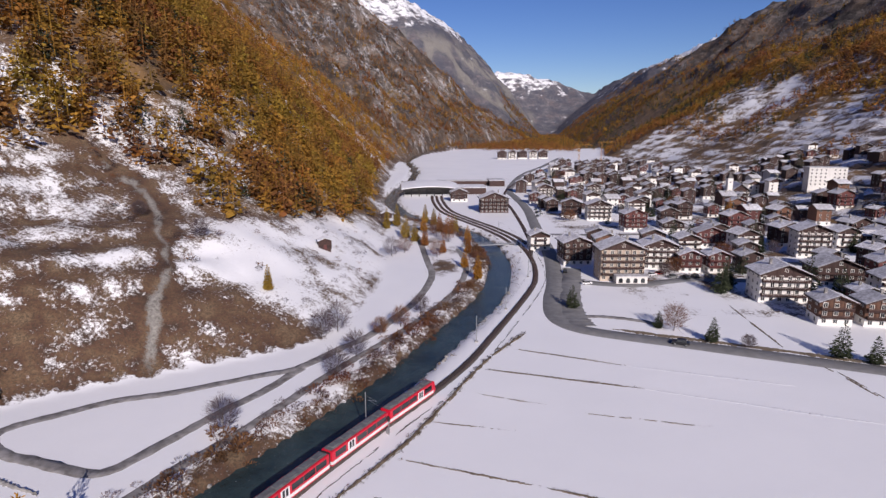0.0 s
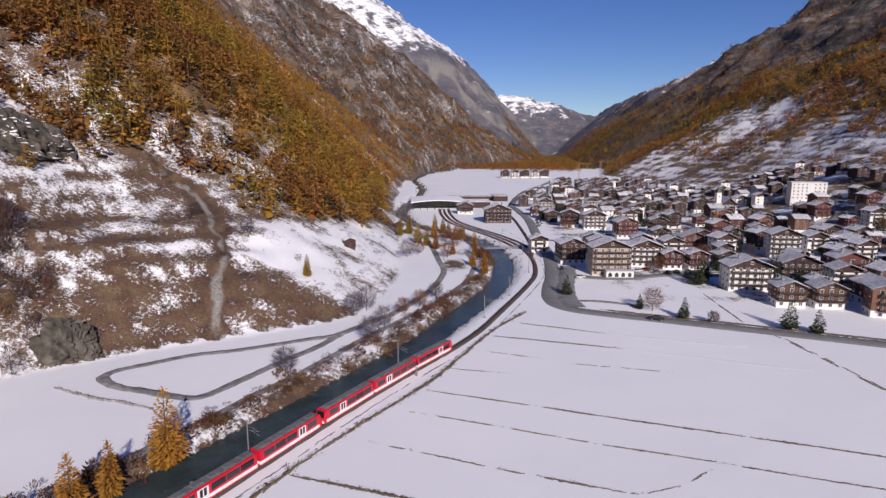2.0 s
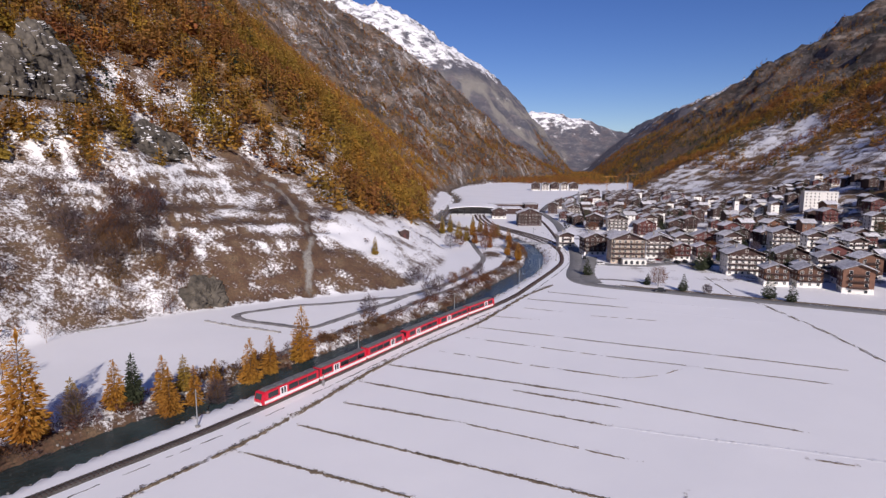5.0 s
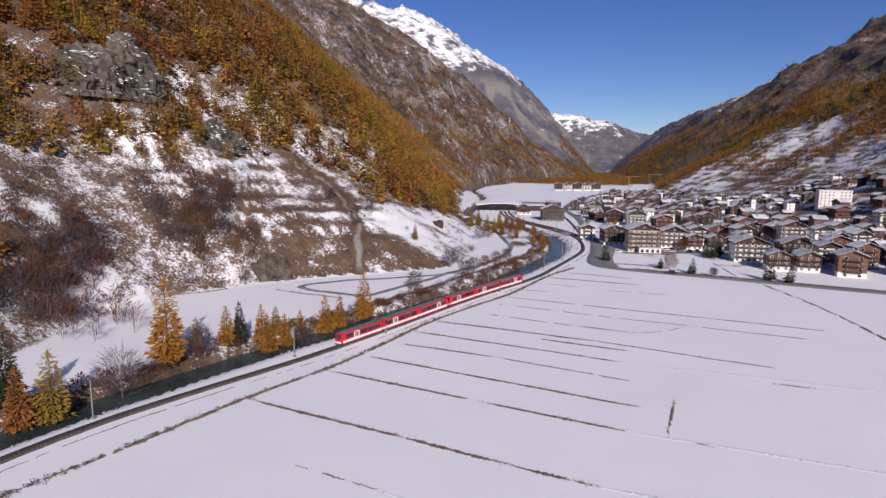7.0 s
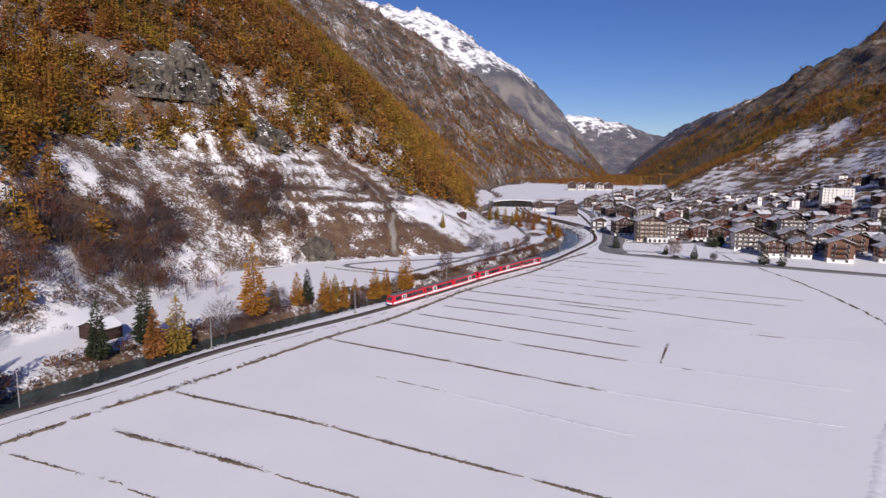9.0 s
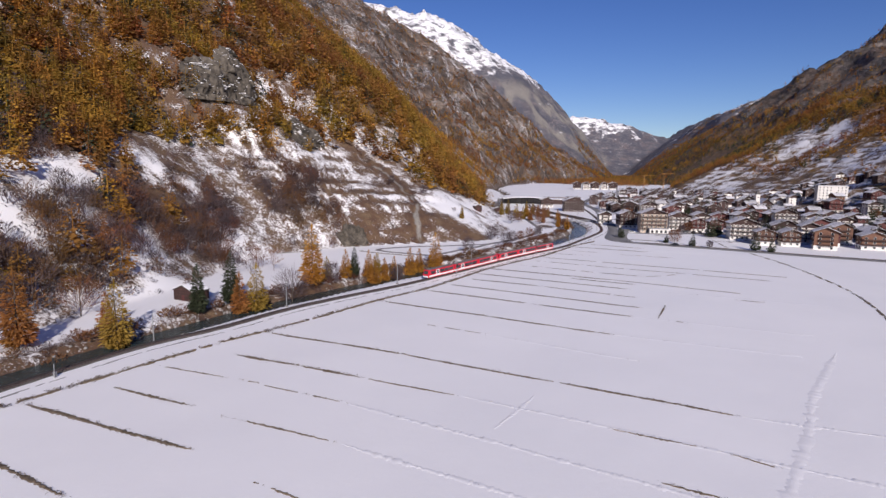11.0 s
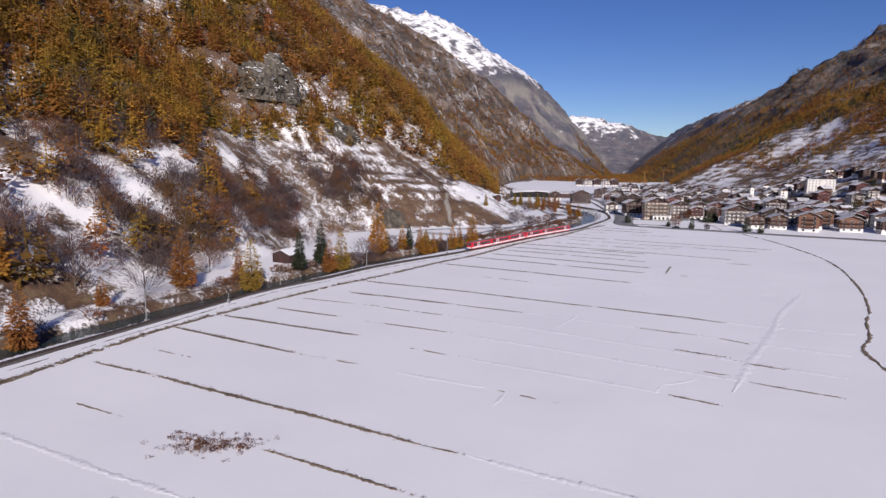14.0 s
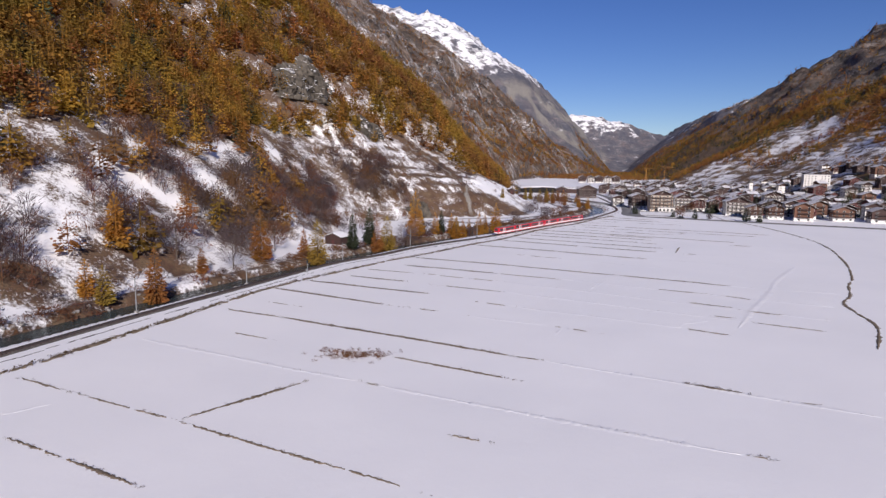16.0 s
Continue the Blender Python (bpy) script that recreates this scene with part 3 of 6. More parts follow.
# ---- plants ----
def blades(rng, pos, axis, normal, length, width):
    """Bent diamonds at many places, as verts and tris."""
    axis = axis / np.linalg.norm(axis, axis=1)[:, None]
    side = np.cross(axis, normal)
    side /= np.linalg.norm(side, axis=1)[:, None] + 1e-9
    k = len(pos)
    a, m, b = pos, pos + axis * (length * 0.5)[:, None], pos + axis * length[:, None]
    v = np.stack([a, m - side * width[:, None], b, m + side * width[:, None]], 1).reshape(-1, 3)
    i = np.arange(k)[:, None] * 4
    f = np.concatenate([i + [0, 1, 2], i + [0, 2, 3]])
    return v, f


def tree_arrays(rng, h, radius, count, leaf, wide=0.26, base=0.08, tiers=11):
    """A feathery conifer: drooping sprays in uneven whorls round a thin stem, open enough to see through."""
    u = 1 - np.sqrt(rng.random(count))
    u = base + (1 - base) * (0.6 * u + 0.4 * (np.floor(u * tiers) + 0.5) / tiers + rng.normal(0, 0.012, count))
    u = np.clip(u, base, 0.985)
    a = rng.random(count) * 2 * math.pi
    lump = rng.uniform(0.62, 1.18, (tiers + 1, 7))
    k = lump[np.clip((u * tiers).astype(int), 0, tiers), (a * 7 / (2 * math.pi)).astype(int) % 7]
    r = radius * (1 - u) ** 0.68 * np.clip((u - base + 0.06) / 0.15, 0.45, 1) * k + 0.012 * h
    q = rng.random(count) ** 0.55
    out = np.column_stack([np.cos(a), np.sin(a), np.zeros(count)])
    size = leaf * (0.42 + 0.75 * (1 - u)) * rng.uniform(0.65, 1.3, count)
    pos = out * (r * q - 0.35 * np.minimum(size, r))[:, None] + np.column_stack([np.zeros((count, 2)), u * h])
    axis = out + np.column_stack([np.zeros((count, 2)), -0.28 + 0.75 * u * u]) + rng.normal(0, 0.22, (count, 3))
    normal = out * 0.6 + np.array([0, 0, 0.6]) + rng.normal(0, 0.5, (count, 3))
    v, f = blades(rng, pos, axis, normal, size, size * wide)
    # the leader
    ax = np.array([[0.0, 0, 1], [0.03, 0, 1], [0, 0.03, 1]])
    nr = np.array([[1.0, 0, 0], [0, 1, 0], [0.7, 0.7, 0]])
    v2, f2 = blades(rng, np.array([[0, 0, 0.86 * h], [0, 0, 0.84 * h], [0, 0, 0.83 * h]]), ax, nr, np.full(3, 0.15 * h), np.full(3, 0.02 * h))
    v, f = np.vstack([v, v2]), np.vstack([f, f2 + len(v)])
    return v, f


def larch_arrays(rng, h, radius, count, leaf, base=0.10, wide=0.40, inner=8):
    """A soft larch of a stand: sprays in an uneven, round-shouldered crown round a few dense inner boughs."""
    u = base + (0.97 - base) * (1 - np.sqrt(rng.random(count)))
    a = rng.random(count) * 2 * math.pi
    lump = rng.uniform(0.68, 1.15, (7, 6))
    k = lump[np.clip((u * 7).astype(int), 0, 6), (a * 6 / (2 * math.pi)).astype(int) % 6]
    r = radius * (1 - u) ** 0.85 * np.clip((u - base) / 0.18 + 0.45, 0, 1) * k + 0.015 * h
    q = rng.random(count) ** 0.45
    out = np.column_stack([np.cos(a), np.sin(a), np.zeros(count)])
    size = leaf * (0.5 + 0.6 * (1 - u)) * rng.uniform(0.6, 1.3, count)
    lean = np.column_stack([rng.normal(0, 0.02) * u * h, rng.normal(0, 0.02) * u * h, u * h])
    pos = out * np.maximum(r * q - 0.35 * size, 0)[:, None] + lean
    axis = out + np.column_stack([np.zeros((count, 2)), -0.32 + 0.75 * u * u]) + rng.normal(0, 0.30, (count, 3))
    normal = out * 0.6 + np.array([0, 0, 0.55]) + rng.normal(0, 0.45, (count, 3))
    v, f = blades(rng, pos, axis, normal, size, size * wide)
    if inner:
        e = np.linspace(base, 0.72, inner)
        b = rng.random(inner) * 2 * math.pi
        o = np.column_stack([np.cos(b), np.sin(b), np.zeros(inner)])
        v2, f2 = blades(rng, o * (0.25 * radius * (1 - e))[:, None] + np.column_stack([np.zeros((inner, 2)), e * h]), o * 0.8 + np.array([[0.0, 0, -0.35]]) + rng.normal(0, 0.2, (inner, 3)),
                        np.array([[0.0, 0, 0.8]]) + o * 0.6 + rng.normal(0, 0.2, (inner, 3)), 0.75 * radius * (1.05 - e), 0.30 * radius * (1.05 - e))
        v, f = np.vstack([v, v2]), np.vstack([f, f2 + len(v)])
    v2, f2 = blades(rng, np.zeros((2, 3)) - [0, 0, 0.5], np.array([[0.0, 0, 1], [0.01, 0, 1]]), np.array([[1.0, 0, 0], [0, 1, 0]]), np.full(2, h), np.full(2, 0.012 * h))
    return np.vstack([v, v2]), np.vstack([f, f2 + len(v)])


def bush_arrays(rng, h, radius, twigs, thin=0.05, up=1.1):
    """A leafless shrub or crown: thin blades that fan up and out, in a rounded, open shape."""
    a = rng.random(twigs) * 2 * math.pi
    q = rng.random(twigs) ** 0.5
    e = rng.random(twigs)
    out = np.column_stack([np.cos(a), np.sin(a), np.zeros(twigs)])
    pos = out * (radius * 0.85 * q * np.sin(math.pi * np.clip(e * 0.8 + 0.12, 0, 1)))[:, None] + np.column_stack([np.zeros((twigs, 2)), e * h * 0.82])
    axis = out * (0.15 + 0.55 * q)[:, None] + np.array([0, 0, up]) + rng.normal(0, 0.22, (twigs, 3))
    normal = rng.normal(0, 1, (twigs, 3)) + np.array([0, -0.6, 0.3])
    size = h * 0.34 * rng.uniform(0.6, 1.3, twigs)
    return blades(rng, pos, axis, normal, size, np.full(twigs, thin))


def trunk_part(rng, h, r, parent, name="trunk", limbs=0, spread=0.3):
    bm = bmesh.new()
    rod(bm, (0, 0, -0.8), (0, 0, h * 0.55), r, r * 0.55, 7)
    rod(bm, (0, 0, h * 0.55), (0.02 * h, 0, h * 0.96), r * 0.55, r * 0.1, 5)
    for k in range(limbs):
        a, z = k * 2.4 + rng.random(), h * (0.25 + 0.6 * (k + rng.random()) / limbs)
        ln = h * spread * (1.1 - 0.6 * z / h)
        rod(bm, (0, 0, z), (math.cos(a) * ln, math.sin(a) * ln, z + ln * 0.7), r * 0.3, r * 0.05, 4)
    return part(name, bm, BARK, parent)


def crown_part(arrays, mat, parent, name="crown"):
    me = big_mesh(name, *arrays, mat)
    me.attributes.new("tone", "FLOAT", "POINT").data.foreach_set("value", np.full(len(me.vertices), 0.75, np.float32))
    ob = new(name, me)
    ob.parent = parent
    return ob


def conifer(rng, h, mat, kind, label, slim=0.16, detail=1.0):
    root = tagged(new(kind), label, "tree")
    trunk_part(rng, h, 0.011 * h + 0.06, root)
    crown_part(tree_arrays(rng, h, h * slim * 1.4, int((300 + 78 * h) * detail), 0.8 + 0.034 * h, 0.16, 0.07, max(8, int(h * 1.1))), mat, root)
    return root


def bare_tree(rng, h, mat, label, wide=0.42, kind="bare_tree"):
    root = tagged(new(kind), label, "tree")
    trunk_part(rng, h * 0.8, 0.014 * h + 0.05, root, limbs=9, spread=0.45)
    v, f = bush_arrays(rng, h * 0.9, h * wide, 640, 0.045, 0.45)
    v[:, 2] += h * 0.12
    crown_part((v, f), mat, root)
    return root


def planted(root, x, y, turn=0.0, scale=1.0, sink=0.1):
    root.matrix_basis = Matrix.Translation((x, y, ground_z(x, y) - sink)) @ Matrix.Rotation(turn, 4, "Z") @ Matrix.Scale(scale, 4)
    return root


def scatter(name, label, variants, xs, ys, sizes, mat, rng, category="forest", sink=0.3):
    """Very many plants as one mesh."""
    zs = height(xs, ys)
    vs, fs, tones, at = [], [], [], 0
    pick = rng.integers(0, len(variants), len(xs))
    turn = rng.random(len(xs)) * 2 * math.pi
    for k, (v, f) in enumerate(variants):
        idx = np.nonzero(pick == k)[0]
        if not len(idx):
            continue
        c, s = np.cos(turn[idx])[:, None], np.sin(turn[idx])[:, None]
        sc = sizes[idx][:, None]
        px = (v[None, :, 0] * c - v[None, :, 1] * s) * sc + xs[idx][:, None]
        py = (v[None, :, 0] * s + v[None, :, 1] * c) * sc + ys[idx][:, None]
        pz = v[None, :, 2] * sc + zs[idx][:, None] - sink
        vs.append(np.stack([px, py, pz], -1).reshape(-1, 3))
        fs.append((f[None] + (np.arange(len(idx)) * len(v))[:, None, None] + at).reshape(-1, 3))
        tones.append(np.repeat(rng.random(len(idx)), len(v)))
        at += len(idx) * len(v)
    if not vs:
        return
    me = big_mesh(name, np.vstack(vs), np.vstack(fs), mat)
    me.attributes.new("tone", "FLOAT", "POINT").data.foreach_set("value", np.concatenate(tones).astype(np.float32))
    tagged(new(name, me), label, category, kind="stuff")


def build_forests():
    rng = np.random.default_rng(11)

    def larch_kinds(count, leaf, wide, inner, n=8):
        return [larch_arrays(rng, 18.0, 18 * rng.uniform(0.30, 0.41), count, leaf, rng.uniform(0.06, 0.16), wide, inner) for _ in range(n)]
    finest, fine, middle, coarse = larch_kinds(185, 1.6, 0.29, 14, 9), larch_kinds(100, 1.9, 0.33, 11, 9), larch_kinds(40, 2.6, 0.36, 9, 10), larch_kinds(9, 4.2, 0.40, 5)

    def forest_density(x, y, z, dw):
        clump = fbm(x, y, 38, 3, 81)
        line = 224 + 0.66 * np.clip(-87 - x, -60, 300)
        low = np.interp(y, [200, 222, 250, 300, 350, 400, 600], [70, 58, 42, 24, 13, 8, 7])
        north = smooth(-8, 22, y - line) * smooth(-4, 16, dw - low) * (0.42 + 0.5 * smooth(0.35, 0.5, clump))
        cliffs = smooth(46, 70, z) * (1 - np.exp(-(((x + 160) / 22) ** 2 + ((y - 196) / 24) ** 2) ** 2)) * (1 - np.exp(-(((x + 200) / 18) ** 2 + ((y - 176) / 26) ** 2) ** 2)) * (1 - smooth(0, 8, y - line)) * (0.55 + 0.7 * smooth(0.36, 0.48, clump))
        south = (1 - smooth(55, 85, y)) * smooth(-12, 55, dw - np.interp(y, [-160, -60, 20], [38, 36, 30])) * (0.16 + 0.8 * smooth(0.40, 0.56, clump)) * smooth(0.34, 0.5, fbm(x, y, 17, 2, 82))
        lone = 0.08 * (1 - smooth(55, 85, y)) * smooth(4, 10, dw)
        return np.clip(north + cliffs + south + lone, 0, 1)

    n = 17500
    x, y = rng.uniform(-470, -30, n), rng.uniform(-340, 720, n)
    z, dw = height(x, y), west_d(x, y)
    keep = (rng.random(n) < forest_density(x, y, z, dw)) & (dw > 4) & (z < 55 + 0.36 * np.hypot(x + 50, y + 277)) & (to_line(x, y, RIVER) > 13)
    x, y, z = x[keep], y[keep], z[keep]
    tone = 0.5 + 0.7 * (fbm(x, y, 60, 2, 91) - 0.5) + 0.5 * (rng.random(len(x)) - 0.5)
    size = rng.uniform(0.48, 0.98, len(x)) * np.interp(y, [-60, 80, 200], [1.22, 1.16, 1.22])
    close, near = y < 105, (y >= 105) & (y < 215)
    hidden = (y + 300 < -1.05 * (x + 51)) | (y < -150)
    groups = [(tone < 0.43, LARCH_RUST, "rust_larch_forest", "rust-brown autumn larches on the steep mountainside"),
              ((tone >= 0.43) & (tone < 0.58), LARCH, "gold_larch_forest", "golden autumn larches on the steep mountainside"),
              ((tone >= 0.58), LARCH_GREEN, "olive_larch_forest", "olive-green larches turning yellow on the steep mountainside")]
    dark = (rng.random(len(x)) < 0.035) | ((rng.random(len(x)) < 0.12) & (y < 90))
    for sel, mat, nm, lab in groups:
        for lod, kinds in ((close & ~hidden, finest), (near & ~hidden, fine), (~close & ~near & ~hidden, middle), (hidden, coarse)):
            s = sel & lod & ~dark
            scatter(nm, lab, kinds, x[s], y[s], size[s], mat, rng)
    scatter("spruce_wood", "dark green spruces scattered among the larches", larch_kinds(80, 2.2, 0.34, 8, 4), x[dark], y[dark], size[dark] * 0.9, SPRUCE, rng)

    # farther up the valley, on both sides
    n = 26000
    x, y = rng.uniform(-620, 330, n), rng.uniform(720, 2500, n)
    dw, z = west_d(x, y), height(x, y)
    dens = smooth(3, 12, dw) * (1 - 0.72 * smooth(110, 300, z + 170 * (fbm(x, y, 110, 3, 83) - 0.5) - np.interp(y, [720, 1200], [120, 0]))) * (0.35 + 0.65 * smooth(0.36, 0.52, fbm(x, y, 45, 3, 84)))
    dens = np.maximum(dens, (dw < 6) * smooth(1500, 1650, y + 0.4 * x) * 0.8)
    keep = (rng.random(n) < dens) & (to_line(x, y, RIVER) > 14)
    x, y = x[keep], y[keep]
    t = fbm(x, y, 120, 2, 93) + 0.3 * (rng.random(len(x)) - 0.5) + np.interp(y, [800, 1300], [-0.05, 0.12])
    scatter("far_larch_forest", "golden larch forest far along the valley side", coarse, x[t < 0.5], y[t < 0.5], rng.uniform(0.55, 0.95, (t < 0.5).sum()), LARCH, rng)
    scatter("far_rust_forest", "rust-brown larch forest far along the valley side", coarse, x[t >= 0.5], y[t >= 0.5], rng.uniform(0.55, 0.95, (t >= 0.5).sum()), LARCH_RUST, rng)

    n = 26000
    x, y = np.concatenate([rng.uniform(290, 1150, n), rng.uniform(450, 950, 6500)]), np.concatenate([rng.uniform(420, 3300, n), rng.uniform(700, 1500, 6500)])
    n = len(x)
    de, z = east_d(x, y), height(x, y)
    c = fbm(x, y, 80, 3, 85)
    dens = smooth(210, 300, de + 170 * (c - 0.5)) * (1 - 0.93 * smooth(-50, 50, z + 160 * (c - 0.5) - np.interp(y, [900, 1700, 2500], [285, 235, 165]))) * (0.35 + smooth(0.4, 0.55, c))
    dens = np.maximum(dens, smooth(0, 45, y - 1165 - 0.3 * de) * smooth(0, 10, de) * 0.9 * (1 - 0.93 * smooth(-40, 60, z - np.interp(y, [1100, 1700, 2500], [250, 225, 160]))))
    dens = np.maximum(dens, 0.55 * smooth(60, 130, de) * smooth(0.45, 0.54, c))
    dens = np.maximum(dens, (de < 4) * smooth(1500, 1700, y) * 0.8)
    keep = rng.random(n) < dens
    x, y, z = x[keep], y[keep], z[keep]
    t = fbm(x, y, 140, 2, 95) + 0.3 * (rng.random(len(x)) - 0.5)
    for s, mat, nm in ((t < 0.42, LARCH_RUST, "east_rust_forest"), ((t >= 0.42) & (t < 0.54), LARCH, "east_gold_forest"), ((t >= 0.54) & (t < 0.62), LARCH_GREEN, "east_brown_forest"), ((t >= 0.62) & (t < 0.70), SPRUCE, "east_spruce_forest")):
        scatter(nm, "mixed autumn larch and spruce forest on the sunny side of the valley", coarse, x[s], y[s], rng.uniform(0.5, 1.0, s.sum()), mat, rng)

    # shrubs
    shrubs = [bush_arrays(rng, 2.6, 2.2, 50, 0.10, 0.6) for _ in range(6)]
    n = 26000
    x, y = rng.uniform(-260, -30, n), rng.uniform(-320, 330, n)
    z, dw = height(x, y), west_d(x, y)
    c = fbm(x, y, 24, 3, 87)
    core = np.exp(-(((x + 152) / 22) ** 2 + ((y - 138) / 24) ** 2) ** 1.5) + np.exp(-(((x + 170) / 26) ** 2 + ((y - 58) / 30) ** 2) ** 1.5) + 0.8 * np.exp(-(((x + 172) / 20) ** 2 + ((y + 30) / 26) ** 2) ** 1.5)
    thicket = core * 1.25 * smooth(1, 8, dw)
    strip = np.exp(-((y - (205 + 0.75 * (-95 - x))) / 11) ** 2) * smooth(30, 60, dw) * 0.7
    south = (1 - smooth(60, 100, y)) * smooth(0, 8, dw) * (1 - smooth(90, 140, dw)) * np.where(y < -50, 0.2, 0.5)
    dens = thicket * 1.3 * smooth(0.38, 0.48, fbm(x, y, 15, 3, 88)) + (strip + south) * 1.3 * smooth(0.46, 0.54, fbm(x, y, 15, 3, 88)) + 0.3 * smooth(-2, 1, dw) * (1 - smooth(5, 9, dw)) * smooth(0.4, 0.5, c) * (y < 160) + 0.06 * smooth(2, 10, dw) * (1 - smooth(100, 130, dw))
    keep = (rng.random(n) < dens) & (to_line(x, y, RIVER) > 9)
    x, y, core = x[keep], y[keep], core[keep]
    r = rng.random(len(x))
    sz = rng.uniform(0.35, 1.25, len(x)) * np.where(core > 0.25, 1.6, np.where(y < 60, 1.15, 0.8))
    scatter("slope_thicket", "leafless grey-brown thicket on the snowy slope", shrubs, x[r < 0.62], y[r < 0.62], sz[r < 0.62], TWIGS, rng, "shrubs")
    scatter("slope_russet_thicket", "russet leafless thicket on the snowy slope", shrubs, x[r >= 0.62], y[r >= 0.62], sz[r >= 0.62], TWIGS_RED, rng, "shrubs")
    # tall leafless trees, with thin straight stems
    stems = []
    for _ in range(6):
        v, f = bush_arrays(rng, 6.5, 3.0, 84, 0.075, 0.55)
        v[:, 2] += 2.4
        up = np.array([[0.0, 0, 1], [0.12, 0.05, 1], [-0.1, 0.08, 1]])
        v2, f2 = blades(rng, np.array([[0.0, 0, -0.5], [0.05, 0, -0.5], [0, 0.05, -0.5]]), up, np.array([[1.0, 0, 0], [0, 1, 0], [0.7, 0.7, 0]]), np.array([9.0, 8.0, 7.5]), np.array([0.13, 0.1, 0.1]))
        stems.append((np.vstack([v, v2]), np.vstack([f, f2 + len(v)])))
    n = 13600
    x, y = rng.uniform(-270, -120, n), rng.uniform(-220, 180, n)
    dw = west_d(x, y)
    c = fbm(x, y, 26, 3, 89)
    core = np.exp(-(((x + 152) / 24) ** 2 + ((y - 136) / 26) ** 2) ** 1.5) + np.exp(-(((x + 172) / 28) ** 2 + ((y - 58) / 32) ** 2) ** 1.5)
    wild = smooth(4, 14, dw) * (1 - smooth(70, 110, dw)) * (1 - smooth(30, 70, y))
    keep = (rng.random(n) < (0.5 * core + np.where(y < -50, 0.30, 0.34) * wild) * 1.6 * smooth(0.46, 0.54, fbm(x, y, 15, 3, 88))) & (to_line(x, y, RIVER) > 10)
    x, y = x[keep], y[keep]
    r = rng.random(len(x))
    sz = rng.uniform(0.55, 1.25, len(x))
    scatter("bare_wood", "tall leafless grey-brown trees on the snowy slope", stems, x[r < 0.55], y[r < 0.55], sz[r < 0.55], TWIGS, rng, "trees")
    scatter("rust_wood", "tall rust-brown trees losing their leaves on the snowy slope", stems, x[r >= 0.55], y[r >= 0.55], sz[r >= 0.55], TWIGS_RED, rng, "trees")
    # the river bank's fringe
    s = rng.integers(0, len(RIVER) - 120, 4600)
    side = np.where(rng.random(len(s)) < 0.86, -1.0, 1.0)
    off = np.where(side < 0, rng.uniform(6.3, 13.5, len(s)), rng.uniform(6.8, 8.4, len(s)))
    base = RIVER[s] + rng.normal(0, 1.5, (len(s), 2))
    tan = np.gradient(RIVER, axis=0)[s]
    tan /= np.hypot(tan[:, 0], tan[:, 1])[:, None]
    p = base + np.column_stack([tan[:, 1], -tan[:, 0]]) * (off * side)[:, None]
    ok = (fbm(p[:, 0], p[:, 1], 16, 2, 97) > 0.36) & (p[:, 1] < 420) & (to_line(p[:, 0], p[:, 1], RAIL) > 4)
    p = p[ok]
    r = rng.random(len(p))
    sz = rng.uniform(0.3, 0.95, len(p)) * np.where(to_line(p[:, 0], p[:, 1], RAIL) < 9, 0.45, 1)
    scatter("bank_shrubs", "leafless brown shrubs along the river bank", shrubs, p[r < 0.45, 0], p[r < 0.45, 1], sz[r < 0.45], TWIGS, rng, "shrubs")
    scatter("bank_russet_shrubs", "russet dry shrubs along the river bank", shrubs, p[r >= 0.45, 0], p[r >= 0.45, 1], sz[r >= 0.45], TWIGS_RED, rng, "shrubs")


    # rounded rust-coloured bushes under the larches
    bushy = [bush_arrays(rng, 2.4, 1.9, 70, 0.14, 0.5) for _ in range(4)]
    s = rng.integers(0, len(RIVER) - 330, 900)
    tan = np.gradient(RIVER, axis=0)[s]
    tan /= np.hypot(tan[:, 0], tan[:, 1])[:, None]
    p = RIVER[s] + rng.normal(0, 1.5, (len(s), 2)) - np.column_stack([tan[:, 1], -tan[:, 0]]) * rng.uniform(6.8, 13.0, len(s))[:, None]
    p = p[(fbm(p[:, 0], p[:, 1], 22, 2, 99) > 0.47) & (p[:, 1] < 330)]
    scatter("bank_rust_bushes", "rounded rust-brown bushes along the river bank", bushy, p[:, 0], p[:, 1], rng.uniform(0.5, 1.35, len(p)), TWIGS_RED, rng, "shrubs")
    # bushes and small trees on the sunny pasture
    x, y = rng.uniform(280, 640, 2600), rng.uniform(380, 1250, 2600)
    de = east_d(x, y)
    k = (de > 6) & (de < 230) & (rng.random(len(x)) < 0.15 + 0.8 * smooth(0.45, 0.6, fbm(x, y, 50, 3, 77)))
    scatter("pasture_bushes", "dark brown bushes scattered over the snowy pasture", shrubs, x[k], y[k], rng.uniform(0.7, 2.0, k.sum()), TWIGS, rng, "shrubs")


